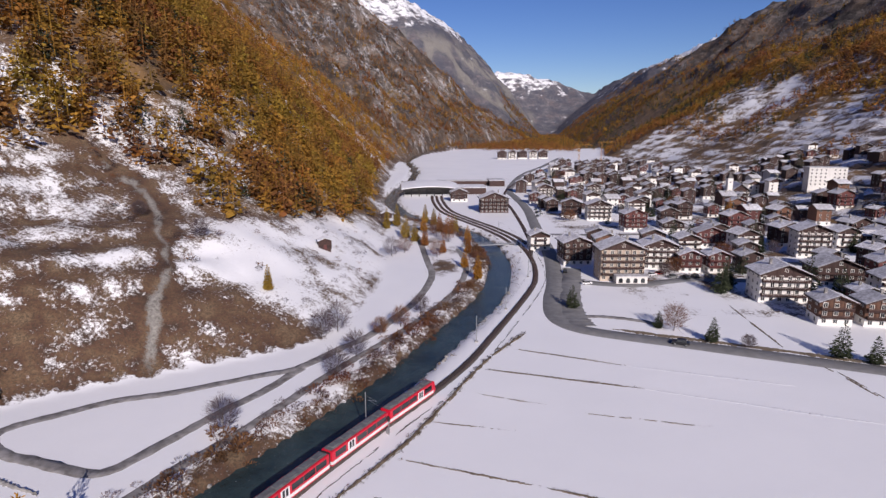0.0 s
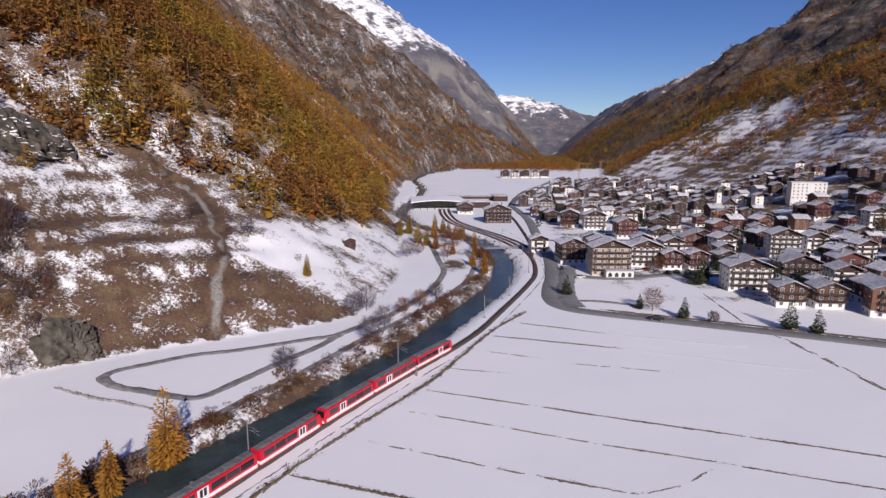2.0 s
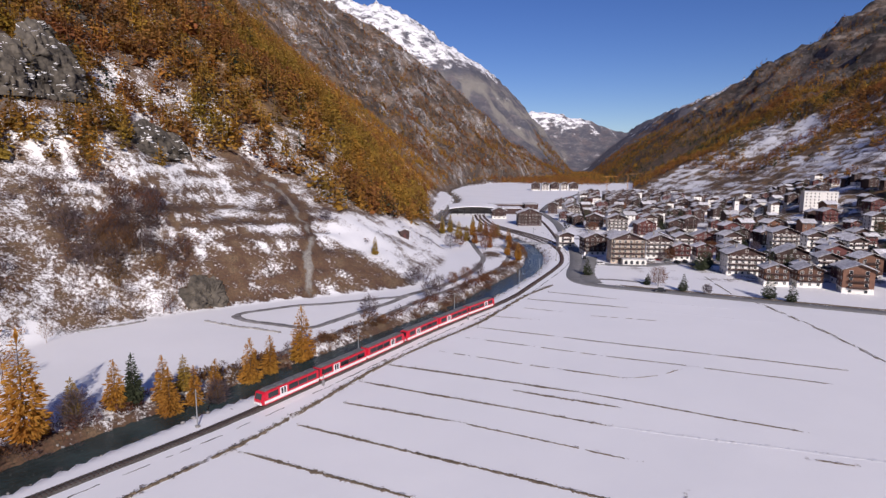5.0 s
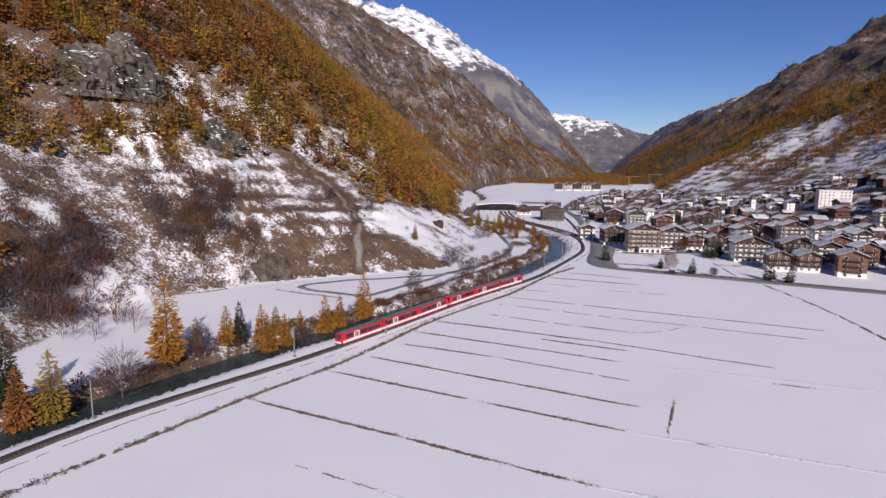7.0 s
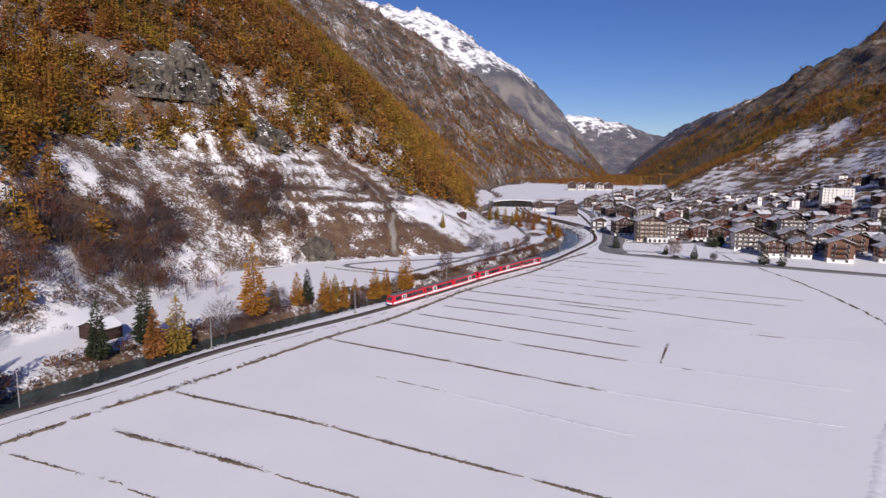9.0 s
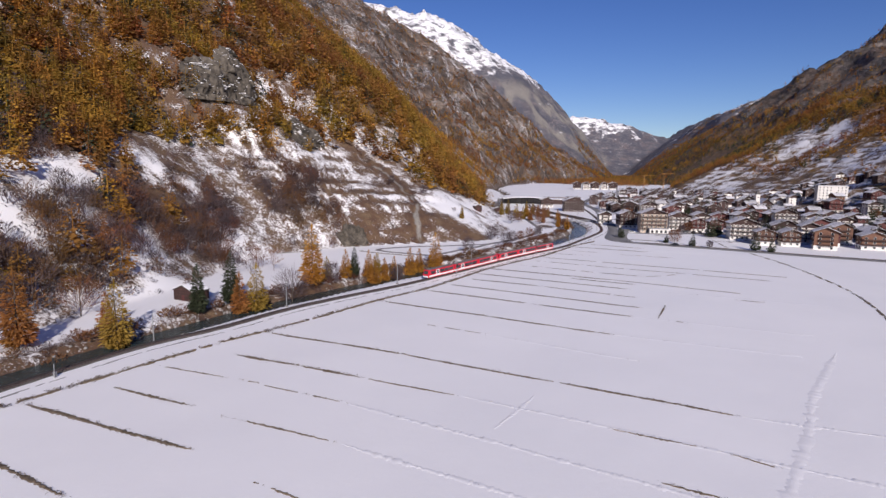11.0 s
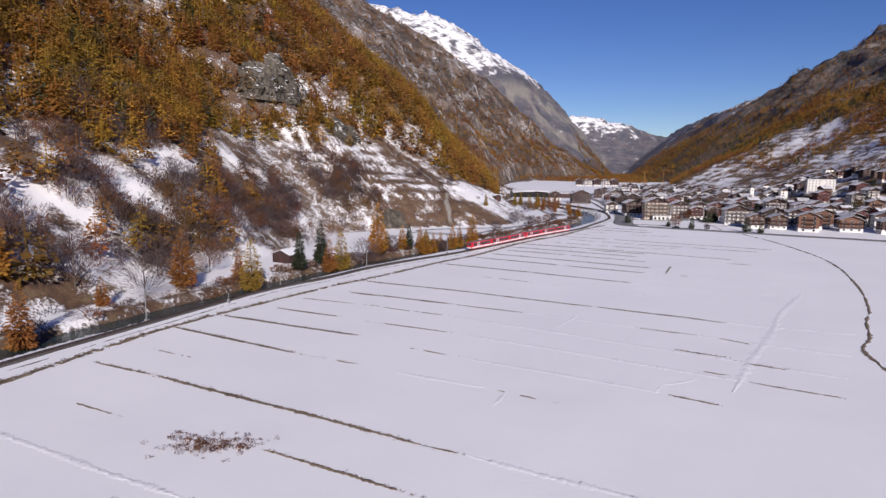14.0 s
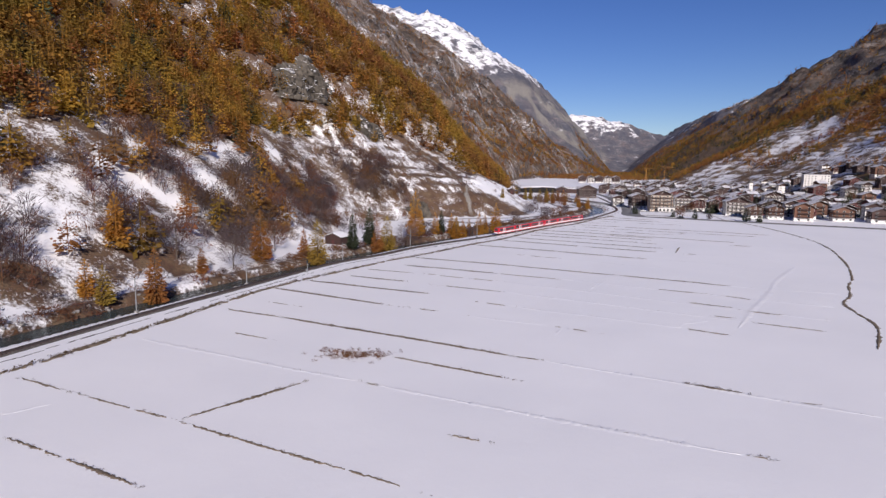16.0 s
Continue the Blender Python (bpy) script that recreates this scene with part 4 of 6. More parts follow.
def build_single_trees():
    rng = np.random.default_rng(5)
    gold, olive = "golden autumn larch on the river bank", "olive-yellow larch on the river bank"
    row = [(-60, 74, 17.5, LARCH, gold), (-66, 64, 12, LARCH, gold), (-69, 57, 13.5, LARCH, gold), (-74, 47, 11, LARCH, gold), (-81, 45, 9.5, LARCH_OLIVE, olive), (-83, 39, 12, LARCH, gold),
           (-99, 16, 24, LARCH, "tall golden autumn larch on the river bank"), (-97, 27, 10, LARCH_OLIVE, olive), (-91, 33, 12, LARCH, gold), (-80, 36, 12.5, LARCH, gold), (-77, 42, 11, LARCH, gold),
           (-107, -15, 17, LARCH_OLIVE, olive), (-110.5, -20, 15, LARCH_RUST, "rust-orange larch on the river bank"), (-125, -59, 19, LARCH_OLIVE, "broad olive-yellow larch on the river bank"),
           (-143, -70, 20, LARCH_RUST, "rust-orange larch on the river bank"), (-133, -52, 11, LARCH_RUST, "rust-orange larch on the river bank"), (-176, -104, 17, LARCH, gold),
           (-148, -128, 17, LARCH_RUST, "rust-orange larch on the river bank"), (-156, -138, 11, LARCH_OLIVE, olive), (-164, -134, 11, LARCH, gold), (-152, -96, 9, LARCH_RUST, "rust-orange larch on the river bank"),
           (-58, 189, 9, LARCH_OLIVE, "small lone yellow-green larch on a snowy meadow"), (15, 247, 11, LARCH, gold), (10, 268, 9, LARCH, gold), (13, 300, 10, LARCH_RUST, gold), (-10, 318, 12, LARCH_RUST, gold), (3, 352, 13, LARCH_RUST, gold), (-2, 362, 12, LARCH_RUST, gold), (6, 383, 11, LARCH_RUST, gold), (-16, 330, 12, LARCH_OLIVE, olive), (-22, 341, 14, LARCH_OLIVE, olive), (-12, 364, 11, LARCH, gold), (14, 330, 10, LARCH, gold), (0, 300, 9, LARCH_RUST, gold)]
    for x, y, h, mat, lab in row:
        tagged(planted(conifer(rng, h, mat, "larch", lab, 0.14 + 0.04 * rng.random()), x, y, rng.random() * 6), group="larches by the river")
    for x, y, h in [(-88, 35, 13), (-114.5, -17.5, 18), (-119, -30, 16), (-12, 395, 13), (-6, 385, 12), (8, 372, 12), (-30, 380, 15), (-36, 372, 14)]:
        tagged(planted(conifer(rng, h, SPRUCE if x < -80 else LARCH_OLIVE, "spruce", "dark green spruce beside the river", 0.13, 1.2), x, y, rng.random() * 6), group="spruces by the river")
    for x, y, h in [(83, 172, 8), (114, 159, 11), (121, 155, 8.5), (47, 206, 9), (110, 225, 13), (115, 230, 10), (71, 185, 6), (150, 214, 14), (122, 245, 9), (141, 330, 14), (135, 340, 11), (92, 530, 18), (165, 300, 10),
                    (185, 250, 12), (200, 240, 11), (172, 205, 12), (214, 300, 12), (228, 260, 13), (150, 420, 11), (240, 420, 12), (192, 395, 10)]:
        tagged(planted(conifer(rng, h, SPRUCE, "village_spruce", "dark green spruce in a snowy village garden", 0.22, 0.8), x, y, rng.random() * 6), group="spruces in the village")
    for x, y, h, mat in [(-100, -2, 13, TWIGS), (75, 182, 9, TWIGS_RED), (91, 166, 4.5, TWIGS), (-38, 175, 9, TWIGS), (-34, 181, 10, TWIGS), (-25, 160, 8, TWIGS), (-48, 118, 8, TWIGS), (-28, 145, 8.5, TWIGS), (-14, 186, 7, TWIGS_RED),
                         (-8, 200, 7, TWIGS), (-20, 178, 6, TWIGS_RED), (-147, -84, 15, TWIGS), (-158, -60, 14, TWIGS), (-150, -40, 13, TWIGS_RED), (-163, -92, 16, TWIGS), (-72, 43, 7, TWIGS), (-94, 24, 8, TWIGS),
                         (-26, 292, 10, TWIGS), (-20, 300, 9, TWIGS_RED), (-3, 290, 9, TWIGS_RED), (3, 330, 11, TWIGS_RED), (-4, 345, 11, TWIGS_RED), (98, 252, 6, TWIGS), (-86, 205, 7, TWIGS), (-110, 212, 6, TWIGS)]:
        tagged(planted(bare_tree(rng, h, mat, "leafless deciduous tree with fine grey-brown twigs", 0.4), x, y, rng.random() * 6), group="leafless trees")
    planted(conifer(rng, 14, LARCH, "village_larch", "bright golden larch among the chalets", 0.2), 205, 420, 1)


# ---- railway ----
def line_at(line, s):
    seg = np.hypot(*np.diff(line, axis=0).T)
    c = np.concatenate([[0], np.cumsum(seg)])
    x, y = np.interp(s, c, line[:, 0]), np.interp(s, c, line[:, 1])
    x2, y2 = np.interp(s + 0.5, c, line[:, 0]), np.interp(s + 0.5, c, line[:, 1])
    return x, y, math.atan2(y2 - y, x2 - x)


def s_near(line, x, y):
    seg = np.hypot(*np.diff(line, axis=0).T)
    c = np.concatenate([[0], np.cumsum(seg)])
    return c[np.argmin((line[:, 0] - x) ** 2 + (line[:, 1] - y) ** 2)]


RAIL_TOP = 0.62


def build_track():
    yard = RAIL[(RAIL[:, 1] > 318)]
    sidings = [offset_line(yard, o) for o in (-4.2, 4.4)]
    for ln in sidings:
        tagged(ribbon("siding_bed", ln, [(-1.7, -0.6), (-1.1, 0.2), (1.1, 0.2), (1.7, -0.6)], BALLAST, 0.15, wobble=0.08), "dark ballast bed of a station siding", "railway", kind="structure")
    for nm, ln in (("rail_pair", RAIL), ("rail_pair_north", RAIL_NORTH), ("siding", sidings[0]), ("siding", sidings[1])):
        fine = curve(ln[::3], 1.5)
        for off in (-0.52, 0.52):
            tagged(ribbon("rail", offset_line(fine, off), [(-0.05, 0), (-0.045, 0.17), (0.045, 0.17), (0.05, 0)], STEEL, 0.42), "worn steel rail of a metre-gauge railway", "rail", kind="structure")
        total = np.hypot(*np.diff(fine, axis=0).T).sum()
        v, f = [], []
        for s in np.arange(0.3, total, 0.75):
            x, y, a = line_at(fine, s)
            c, d = math.cos(a), math.sin(a)
            i = len(v)
            for u, w, h in ((-0.12, -1, 0), (0.12, -1, 0), (0.12, 1, 0), (-0.12, 1, 0), (-0.12, -1, 1), (0.12, -1, 1), (0.12, 1, 1), (-0.12, 1, 1)):
                v.append((x + c * u - d * w, y + d * u + c * w, 0.30 + 0.17 * h))
            f += [(i + 4, i + 5, i + 6, i + 7), (i, i + 1, i + 5, i + 4), (i + 1, i + 2, i + 6, i + 5), (i + 2, i + 3, i + 7, i + 6), (i + 3, i, i + 4, i + 7)]
        v = np.array(v)
        v[:, 2] += height(v[:, 0], v[:, 1])
        tagged(new("sleepers", big_mesh("sleepers", v, np.array(f), TIMBER)), "dark railway sleepers half sunk in ballast", "sleepers", kind="stuff")


def build_car_mesh_set(length, end):
    """Meshes of one car, x forward, rail top at 0. end: +1 a cab in front, -1 behind, 0 none."""
    half = length / 2
    x0, x1 = -half + (0.9 if end < 0 else 0), half - (0.9 if end > 0 else 0)
    out = []

    def done(name, bm, mat):
        me = bpy.data.meshes.new(name)
        bm.to_mesh(me)
        bm.free()
        me.materials.append(mat)
        out.append((name, me))
    bm = bmesh.new()
    box(bm, x0, x1, -1.33, 1.33, 1.20, 3.42, 0.12)
    done("body", bm, RED)
    bm = bmesh.new()
    box(bm, x0 + 0.03, x1 - 0.03, -1.35, 1.35, 0.60, 1.26, 0.04)
    done("lower_body", bm, WHITE_PAINT)
    bm = bmesh.new()
    box(bm, x0 + 0.05, x1 - 0.05, -1.30, 1.30, 0.34, 0.64)
    done("skirt", bm, RED)
    bm = bmesh.new()
    for v in box(bm, x0 + 0.3, x1 - 0.3, -0.98, 0.98, 3.40, 3.60, 0.06):
        pass
    for k in range(5):
        c = x0 + (k + 0.6) * (x1 - x0) / 5.2
        box(bm, c - 1.1, c + 1.1, -0.72, 0.72, 3.57, 3.8, 0.05)
    done("roof", bm, TRAIN_ROOF)
    for sy in (-1, 1):
        n = 5
        for k in range(n):
            a = x0 + 0.9 + k * (x1 - x0 - 1.8) / n
            b = a + (x1 - x0 - 1.8) / n - 0.16
            if k == (3 if end >= 0 else 1):
                bm = bmesh.new()
                box(bm, a + 0.4, b - 0.4, min(sy * 1.32, sy * 1.37), max(sy * 1.32, sy * 1.37), 0.72, 3.12, 0.02)
                done("door", bm, WHITE_PAINT)
                for q in (-0.42, 0.42):
                    bm = bmesh.new()
                    box(bm, (a + b) / 2 + q - 0.3, (a + b) / 2 + q + 0.3, min(sy * 1.36, sy * 1.385), max(sy * 1.36, sy * 1.385), 1.5, 2.95, 0.01)
                    done("door_pane", bm, GLASS)
            else:
                bm = bmesh.new()
                box(bm, a, b, min(sy * 1.31, sy * 1.345), max(sy * 1.31, sy * 1.345), 1.70, 2.95, 0.012)
                done("window_pane", bm, GLASS)
    for c in (-half * 0.62, half * 0.62):
        bm = bmesh.new()
        box(bm, c - 1.3, c + 1.3, -0.85, 0.85, 0.12, 0.5, 0.05)
        for w in (-0.85, 0.85):
            for sy in (-0.5, 0.5):
                rod(bm, (c + w, sy - 0.06, 0.36), (c + w, sy + 0.06, 0.36), 0.36, sides=14)
        done("bogie", bm, BLACK)
    if end:
        bm = bmesh.new()
        e, sgn = (x1, 1) if end > 0 else (x0, -1)
        prof = [(0, 0.5), (0.75, 0.5), (0.92, 1.1), (0.86, 1.75), (0.38, 3.3), (0, 3.46)]
        vs = [[bm.verts.new((e + sgn * p, sy * w, z)) for p, z in prof] for sy, w in ((-1, 1.28), (1, 1.28))]
        bm.faces.new(vs[0]), bm.faces.new(list(reversed(vs[1])))
        for i in range(len(prof)):
            j = (i + 1) % len(prof)
            bm.faces.new((vs[0][i], vs[1][i], vs[1][j], vs[0][j]))
        bmesh.ops.recalc_face_normals(bm, faces=bm.faces)
        bmesh.ops.bevel(bm, geom=list(bm.edges), offset=0.06, segments=2, affect="EDGES")
        done("cab", bm, RED)
        bm = bmesh.new()
        box(bm, min(e, e + sgn * 0.945), max(e, e + sgn * 0.945), -1.2, 1.2, 0.56, 1.18, 0.04)
        done("bumper", bm, WHITE_PAINT)
        bm = bmesh.new()
        q = [(0.845, -1.05, 1.88), (0.845, 1.05, 1.88), (0.455, 0.98, 3.12), (0.455, -0.98, 3.12)]
        a = [bm.verts.new((e + sgn * (p + 0.035), y, z)) for p, y, z in q]
        b = [bm.verts.new((e + sgn * (p - 0.03), y, z)) for p, y, z in q]
        bm.faces.new(a), bm.faces.new(list(reversed(b)))
        for i in range(4):
            bm.faces.new((a[i], a[(i + 1) % 4], b[(i + 1) % 4], b[i]))
        bmesh.ops.recalc_face_normals(bm, faces=bm.faces)
        done("windscreen", bm, GLASS)
        for sy in (-0.85, 0.85):
            bm = bmesh.new()
            rod(bm, (e + sgn * 0.9, sy, 1.35), (e + sgn * 0.97, sy, 1.35), 0.13, sides=10)
            done("headlight", bm, GALV)
    else:
        bm = bmesh.new()
        box(bm, half - 0.05, half + 0.75, -0.9, 0.9, 0.9, 3.2, 0.05)
        done("gangway", bm, BLACK)
    return out


def build_train():
    """Two coupled three-car railcars on the curve."""
    length, gap = 18.6, 0.75
    sets = {e: build_car_mesh_set(length, e) for e in (1, 0, -1)}
    front = s_near(RAIL, -60, 36)
    train = tagged(new("railcar_train"), "red and white two-unit electric railcar train on a snowy track", "train")
    for k in range(6):
        s = front + length / 2 + k * (length + gap)
        x, y, a = line_at(RAIL, s)
        xa, ya, _ = line_at(RAIL, s - length * 0.31)
        xb, yb, _ = line_at(RAIL, s + length * 0.31)
        a = math.atan2(ya - yb, xa - xb)
        m = Matrix.Translation(((xa + xb) / 2, (ya + yb) / 2, RAIL_TOP + ground_z(x, y) - 0.03)) @ Matrix.Rotation(a, 4, "Z")
        meshes = sets[(1, 0, -1)[k % 3]]
        car = shared("railcar", meshes[0][1], train, m)
        car["label"] = "red railcar with dark windows, white lower side and grey roof"
        for nm, me in meshes[1:]:
            shared(nm, me, car)
    return train


def build_masts():
    rng = random.Random(3)
    bm = bmesh.new()
    rod(bm, (0, 0, -0.6), (0, 0, 8.4), 0.16, 0.10, 8)
    root = tagged(new("catenary_mast"), "grey galvanised overhead-line mast with cantilever arm beside the track", "mast", group="overhead-line masts")
    part("post", bm, GALV, root)
    bm = bmesh.new()
    rod(bm, (0, 0, 6.6), (3.2, 0, 7.0), 0.04, sides=5)
    rod(bm, (0, 0, 7.6), (3.2, 0, 7.0), 0.03, sides=5)
    rod(bm, (0.9, 0, 6.75), (3.3, 0, 6.1), 0.03, sides=5)
    part("cantilever_arm", bm, GALV, root)
    bm = bmesh.new()
    for z in (6.6, 7.6):
        rod(bm, (0.25, 0, z), (0.55, 0, z + (0.04 if z < 7 else -0.06)), 0.09, sides=8)
    part("insulator", bm, BLACK, root)
    bm = bmesh.new()
    box(bm, -0.4, 0.4, -0.4, 0.4, -0.9, 0.35, 0.05)
    part("footing", bm, STONE, root)
    spots = [(-17, 118), (-43, 72), (-69, 27), (-94, -20), (-113, -59), (-132, -108), (-143, -146), (-155, -195), (9, 172), (25, 205), (38, 250), (40, 300), (33, 350)]
    ends = []
    for i, (px, py) in enumerate(spots):
        x, y, a = line_at(RAIL, s_near(RAIL, px, py))
        nx, ny = -math.sin(a), math.cos(a)
        x, y = x + 3.3 * nx, y + 3.3 * ny
        m = Matrix.Translation((x, y, ground_z(x, y) + 0.1)) @ Matrix.Rotation(math.atan2(-ny, -nx), 4, "Z")
        if i:
            copy_thing(root, m)
        else:
            root.matrix_basis = m
        ends.append((py, x - 3.2 * nx, y - 3.2 * ny))
    ends.sort()
    cu = bpy.data.curves.new("contact_wire", "CURVE")
    cu.dimensions, cu.bevel_depth = "3D", 0.018
    for z, sag in ((6.1, 0.05), (7.1, 0.5)):
        pts = []
        for (_, ax, ay), (_, bx, by) in zip(ends[:-1], ends[1:]):
            for k in range(6):
                u = k / 6
                pts.append((ax + (bx - ax) * u, ay + (by - ay) * u, z - 4 * sag * u * (1 - u)))
        sp = cu.splines.new("POLY")
        sp.points.add(len(pts) - 1)
        for p, q in zip(sp.points, pts):
            p.co = (*q, 1)
    w = new("overhead_wire", cu)
    w.data.materials.append(BLACK)
    tagged(w, "thin dark overhead contact wire above the track", "wire")
    for px, py in ((-9, 116), (-117, -86), (-46, 48)):
        x, y, a = line_at(RAIL, s_near(RAIL, px, py))
        sg = tagged(new("railway_signal"), "grey railway signal post with dark lamp board beside the track", "signal", group="railway signals")
        bm = bmesh.new()
        rod(bm, (0, 0, -0.3), (0, 0, 4.2), 0.09, sides=7)
        part("post", bm, GALV, sg)
        bm = bmesh.new()
        box(bm, -0.1, 0.1, -0.35, 0.35, 3.2, 4.4, 0.04)
        part("lamp_board", bm, BLACK, sg)
        bm = bmesh.new()
        box(bm, 0.2, 0.8, 0.3, 0.9, -0.2, 1.2, 0.04)
        part("relay_cabinet", bm, GALV, sg)
        x, y = x + 2.9 * math.sin(a), y - 2.9 * math.cos(a)
        sg.matrix_basis = Matrix.Translation((x, y, ground_z(x, y))) @ Matrix.Rotation(a, 4, "Z")


# ---- field lines, walls, stones ----
FIELD_LINES_NORTH = [(21.7, 165.5, 50.5, 153.9, 0.8), (12, 150.9, 50.7, 139, 0.9), (8.8, 136.1, 25.6, 130, 0.6), (30.6, 126.4, 61.4, 119.2, 0.3), (-3.2, 122.1, 16.4, 117.6, 0.5), (-8.6, 107, 18.8, 97.3, 0.6), (18.8, 97.3, 94.5, 71.2, 0.72), (-13.2, 94.9, 21, 82.5, 0.55), (21, 82.5, 86.2, 59.3, 0.55), (-22.8, 81, 5.4, 70.1, 0.5), (5.4, 70.1, 31, 61.1, 0.7), (31, 61.1, 40.8, 64.2, 0.5), (40.8, 64.2, 47.9, 69.6, 0.5), (0.3, 50.5, 24.5, 41.7, 0.9)]
FIELD_LINES_MIDDLE = [(-34, 67, 16.3, 50.7, 1), (16.3, 50.7, 61.6, 31.1, 0.65), (-38.7, 53.7, 20, 31.9, 0.95), (54.7, 19.9, 63, 17.3, 0.8), (-40.8, 40.1, -13.6, 31.8, 0.9), (-13.6, 31.8, 24.4, 15.7, 0.6), (-47.8, 28, 18.4, 1.6, 0.9), (-55.3, 15.5, -19.5, 1.4, 1), (-16.6, 0.5, 13.1, -11.3, 0.95), (23.6, -14.2, 29.8, -17.1, 0.5), (-67.9, -4.5, -11.6, -26.9, 1), (-11.6, -26.9, 3.5, -32.8, 0.9), (-49.2, -31.3, -31.1, -38.5, 0.4), (27.6, 7.1, 20.7, -11.9, 0.7)]
FIELD_LINES_SOUTH = [(-14.1, -72.4, 18.6, -84.8, 0.85), (-89.4, -65.9, -55.6, -76.4, 1), (-55.6, -76.4, -33.8, -82.9, 0.6), (-7.8, -93.7, 8.2, -99.1, 0.5), (11.2, -100.2, 18.1, -104.5, 0.7), (-75.5, -83.8, -56, -89.7, 0.5), (-2.5, -111.1, 9, -115.8, 0.6), (10.6, -119, 18.2, -122.2, 0.8), (-75.6, -99.5, -51.6, -106.3, 0.55), (-0.5, -125.5, 4.8, -127.7, 0.7), (7.7, -131.1, 21.8, -136.7, 0.7), (-62, -119.1, -48.3, -124.6, 0.4), (-10.6, -139.2, -1.8, -143.5, 0.85), (-42.8, -141, -28.3, -147.6, 0.35)]
FIELD_LINES_END = [(-122.1, -139.3, -105.2, -144.4, 0.8), (-105.2, -144.4, -50.4, -165.1, 1), (-50.4, -165.1, -44.5, -166.9, 0.7), (-114.4, -157.3, -99.4, -162.2, 0.35), (-73.8, -169.4, -48, -178.6, 0.7), (-76.3, -183.1, -72.6, -184.4, 0.8), (-97.5, -201.3, -84.9, -184.2, 0.8), (-134.4, -189.7, -117.6, -195.3, 0.6), (-117.6, -195.3, -98.4, -202, 0.45), (-98.4, -202, -58.3, -216.5, 0.5), (-118.7, -209.8, -91.9, -219.2, 0.6), (-59.3, -200.9, -51.5, -203.1, 0.6), (-21.2, -175.4, -11.8, -178.9, 0.95), (-6.6, -181.2, -1.2, -182.2, 0.6), (-20.2, -201.4, -16.8, -202.4, 0.8)]
FIELD_LINES_WEST = [(-88.9, -47.0, -50.3, -58.9, 0.95), (-50.3, -58.9, -14.1, -72.4, 0.9), (-102.3, -76.3, -74.6, -83.3, 0.5), (-103.8, -89.9, -83.6, -96, 0.9), (-114.3, -100.3, -73.8, -112.3, 1), (-121.5, -112.4, -84.3, -127.1, 1), (-84.3, -127.1, -69.1, -132.1, 0.6), (-116.3, -129.2, -102.4, -134.1, 0.3)]
SNOW_RIDGES = [(50.5, 153.9, 90.7, 140.4), (50.7, 139, 99.4, 120.5), (13.1, -11.3, 60.4, -24.6), (3.5, -32.8, 48.2, -45.2), (-31.1, -38.5, 7, -55.1), (20, 31.9, 84.4, 15.8), (18.6, -84.8, 47.6, -91.8), (-33.8, -82.9, 37, -110.2), (-56, -89.7, 28.1, -125.7), (-51.6, -106.3, 7.7, -131.1), (-48.3, -124.6, -10.6, -139.2), (-12.1, -138.6, -9.7, -134.9), (-9.7, -134.9, -2, -130.6), (-26.8, -97.9, -18.9, -80.4), (-38.9, -142.6, -41.1, -149.5), (-60.9, -135.2, -42.8, -141), (-44.5, -166.9, 5.7, -185.9), (-127.4, -165.9, -76.3, -183.1), (-72.6, -184.4, -20.2, -201.4), (-124.3, -203.8, -119.9, -198.4)]


WALLS = [[(-146, 88), (-131, 99), (-124.7, 106.7)], [(-106, 108), (-104.3, 107.2), (-97, 104), (-89.5, 100.8), (-82.9, 99), (-72.3, 94.6)]]


def tuft_strip(pts, width, on, rng, hgt=0.14):
    """A broken, uneven strip of dry grass along a line, as verts and quads."""
    v, f = [], []
    t = np.gradient(pts, axis=0)
    t /= np.hypot(t[:, 0], t[:, 1])[:, None] + 1e-9
    nrm = np.column_stack([t[:, 1], -t[:, 0]])
    ends = np.minimum(np.arange(len(pts)), np.arange(len(pts))[::-1]) / 18.0
    wide = np.clip((fbm(pts[:, 0], pts[:, 1], 1.4 + 4 * on, 3, 33) - 0.62 + 0.5 * on) * 4.5, 0, 1.15) * np.clip(ends, 0, 1)
    wide = width * wide * (0.5 + 1.0 * fbm(pts[:, 0], pts[:, 1], 1.6, 2, 35))
    gate = wide > 0.05
    prev = None
    for p, n, g, w in zip(pts, nrm, gate, wide):
        if not g:
            prev = None
            continue
        p = p + n * rng.normal(0, 0.09)
        w = w * rng.uniform(0.5, 1.45)
        i = len(v)
        z = hgt * rng.uniform(0.5, 1.3)
        v += [(*(p - n * w), -0.12), (*(p - n * w * 0.5), z), (*(p + n * w * 0.45), z * rng.uniform(0.6, 1.2)), (*(p + n * w), -0.12)]
        if prev is not None:
            for k in range(3):
                f.append((prev + k, i + k, i + k + 1, prev + k + 1))
        prev = i
    return v, f


def strip_object(name, lines, label, rng, mat=None, category="ditch"):
    v, f = [], []
    for pts, w, on, h in lines:
        a, b = tuft_strip(pts, w, on, rng, h)
        f += [tuple(i + len(v) for i in q) for q in b]
        v += a
    if not f:
        return
    v = np.array(v)
    v[:, 2] += height(v[:, 0], v[:, 1]) + 0.02
    tagged(new(name, big_mesh(name, v, np.array(f), mat or DRY_GRASS)), label, category, kind="structure")


def straight(x0, y0, x1, y1):
    n = max(2, int(math.hypot(x1 - x0, y1 - y0) / 0.3))
    u = np.linspace(0, 1, n)[:, None]
    p = np.array([[x0, y0]]) * (1 - u) + np.array([[x1, y1]]) * u
    return p + np.column_stack([np.zeros(n), 0.7 * (fbm(p[:, 0], p[:, 1], 22, 2, 37) - 0.5)])


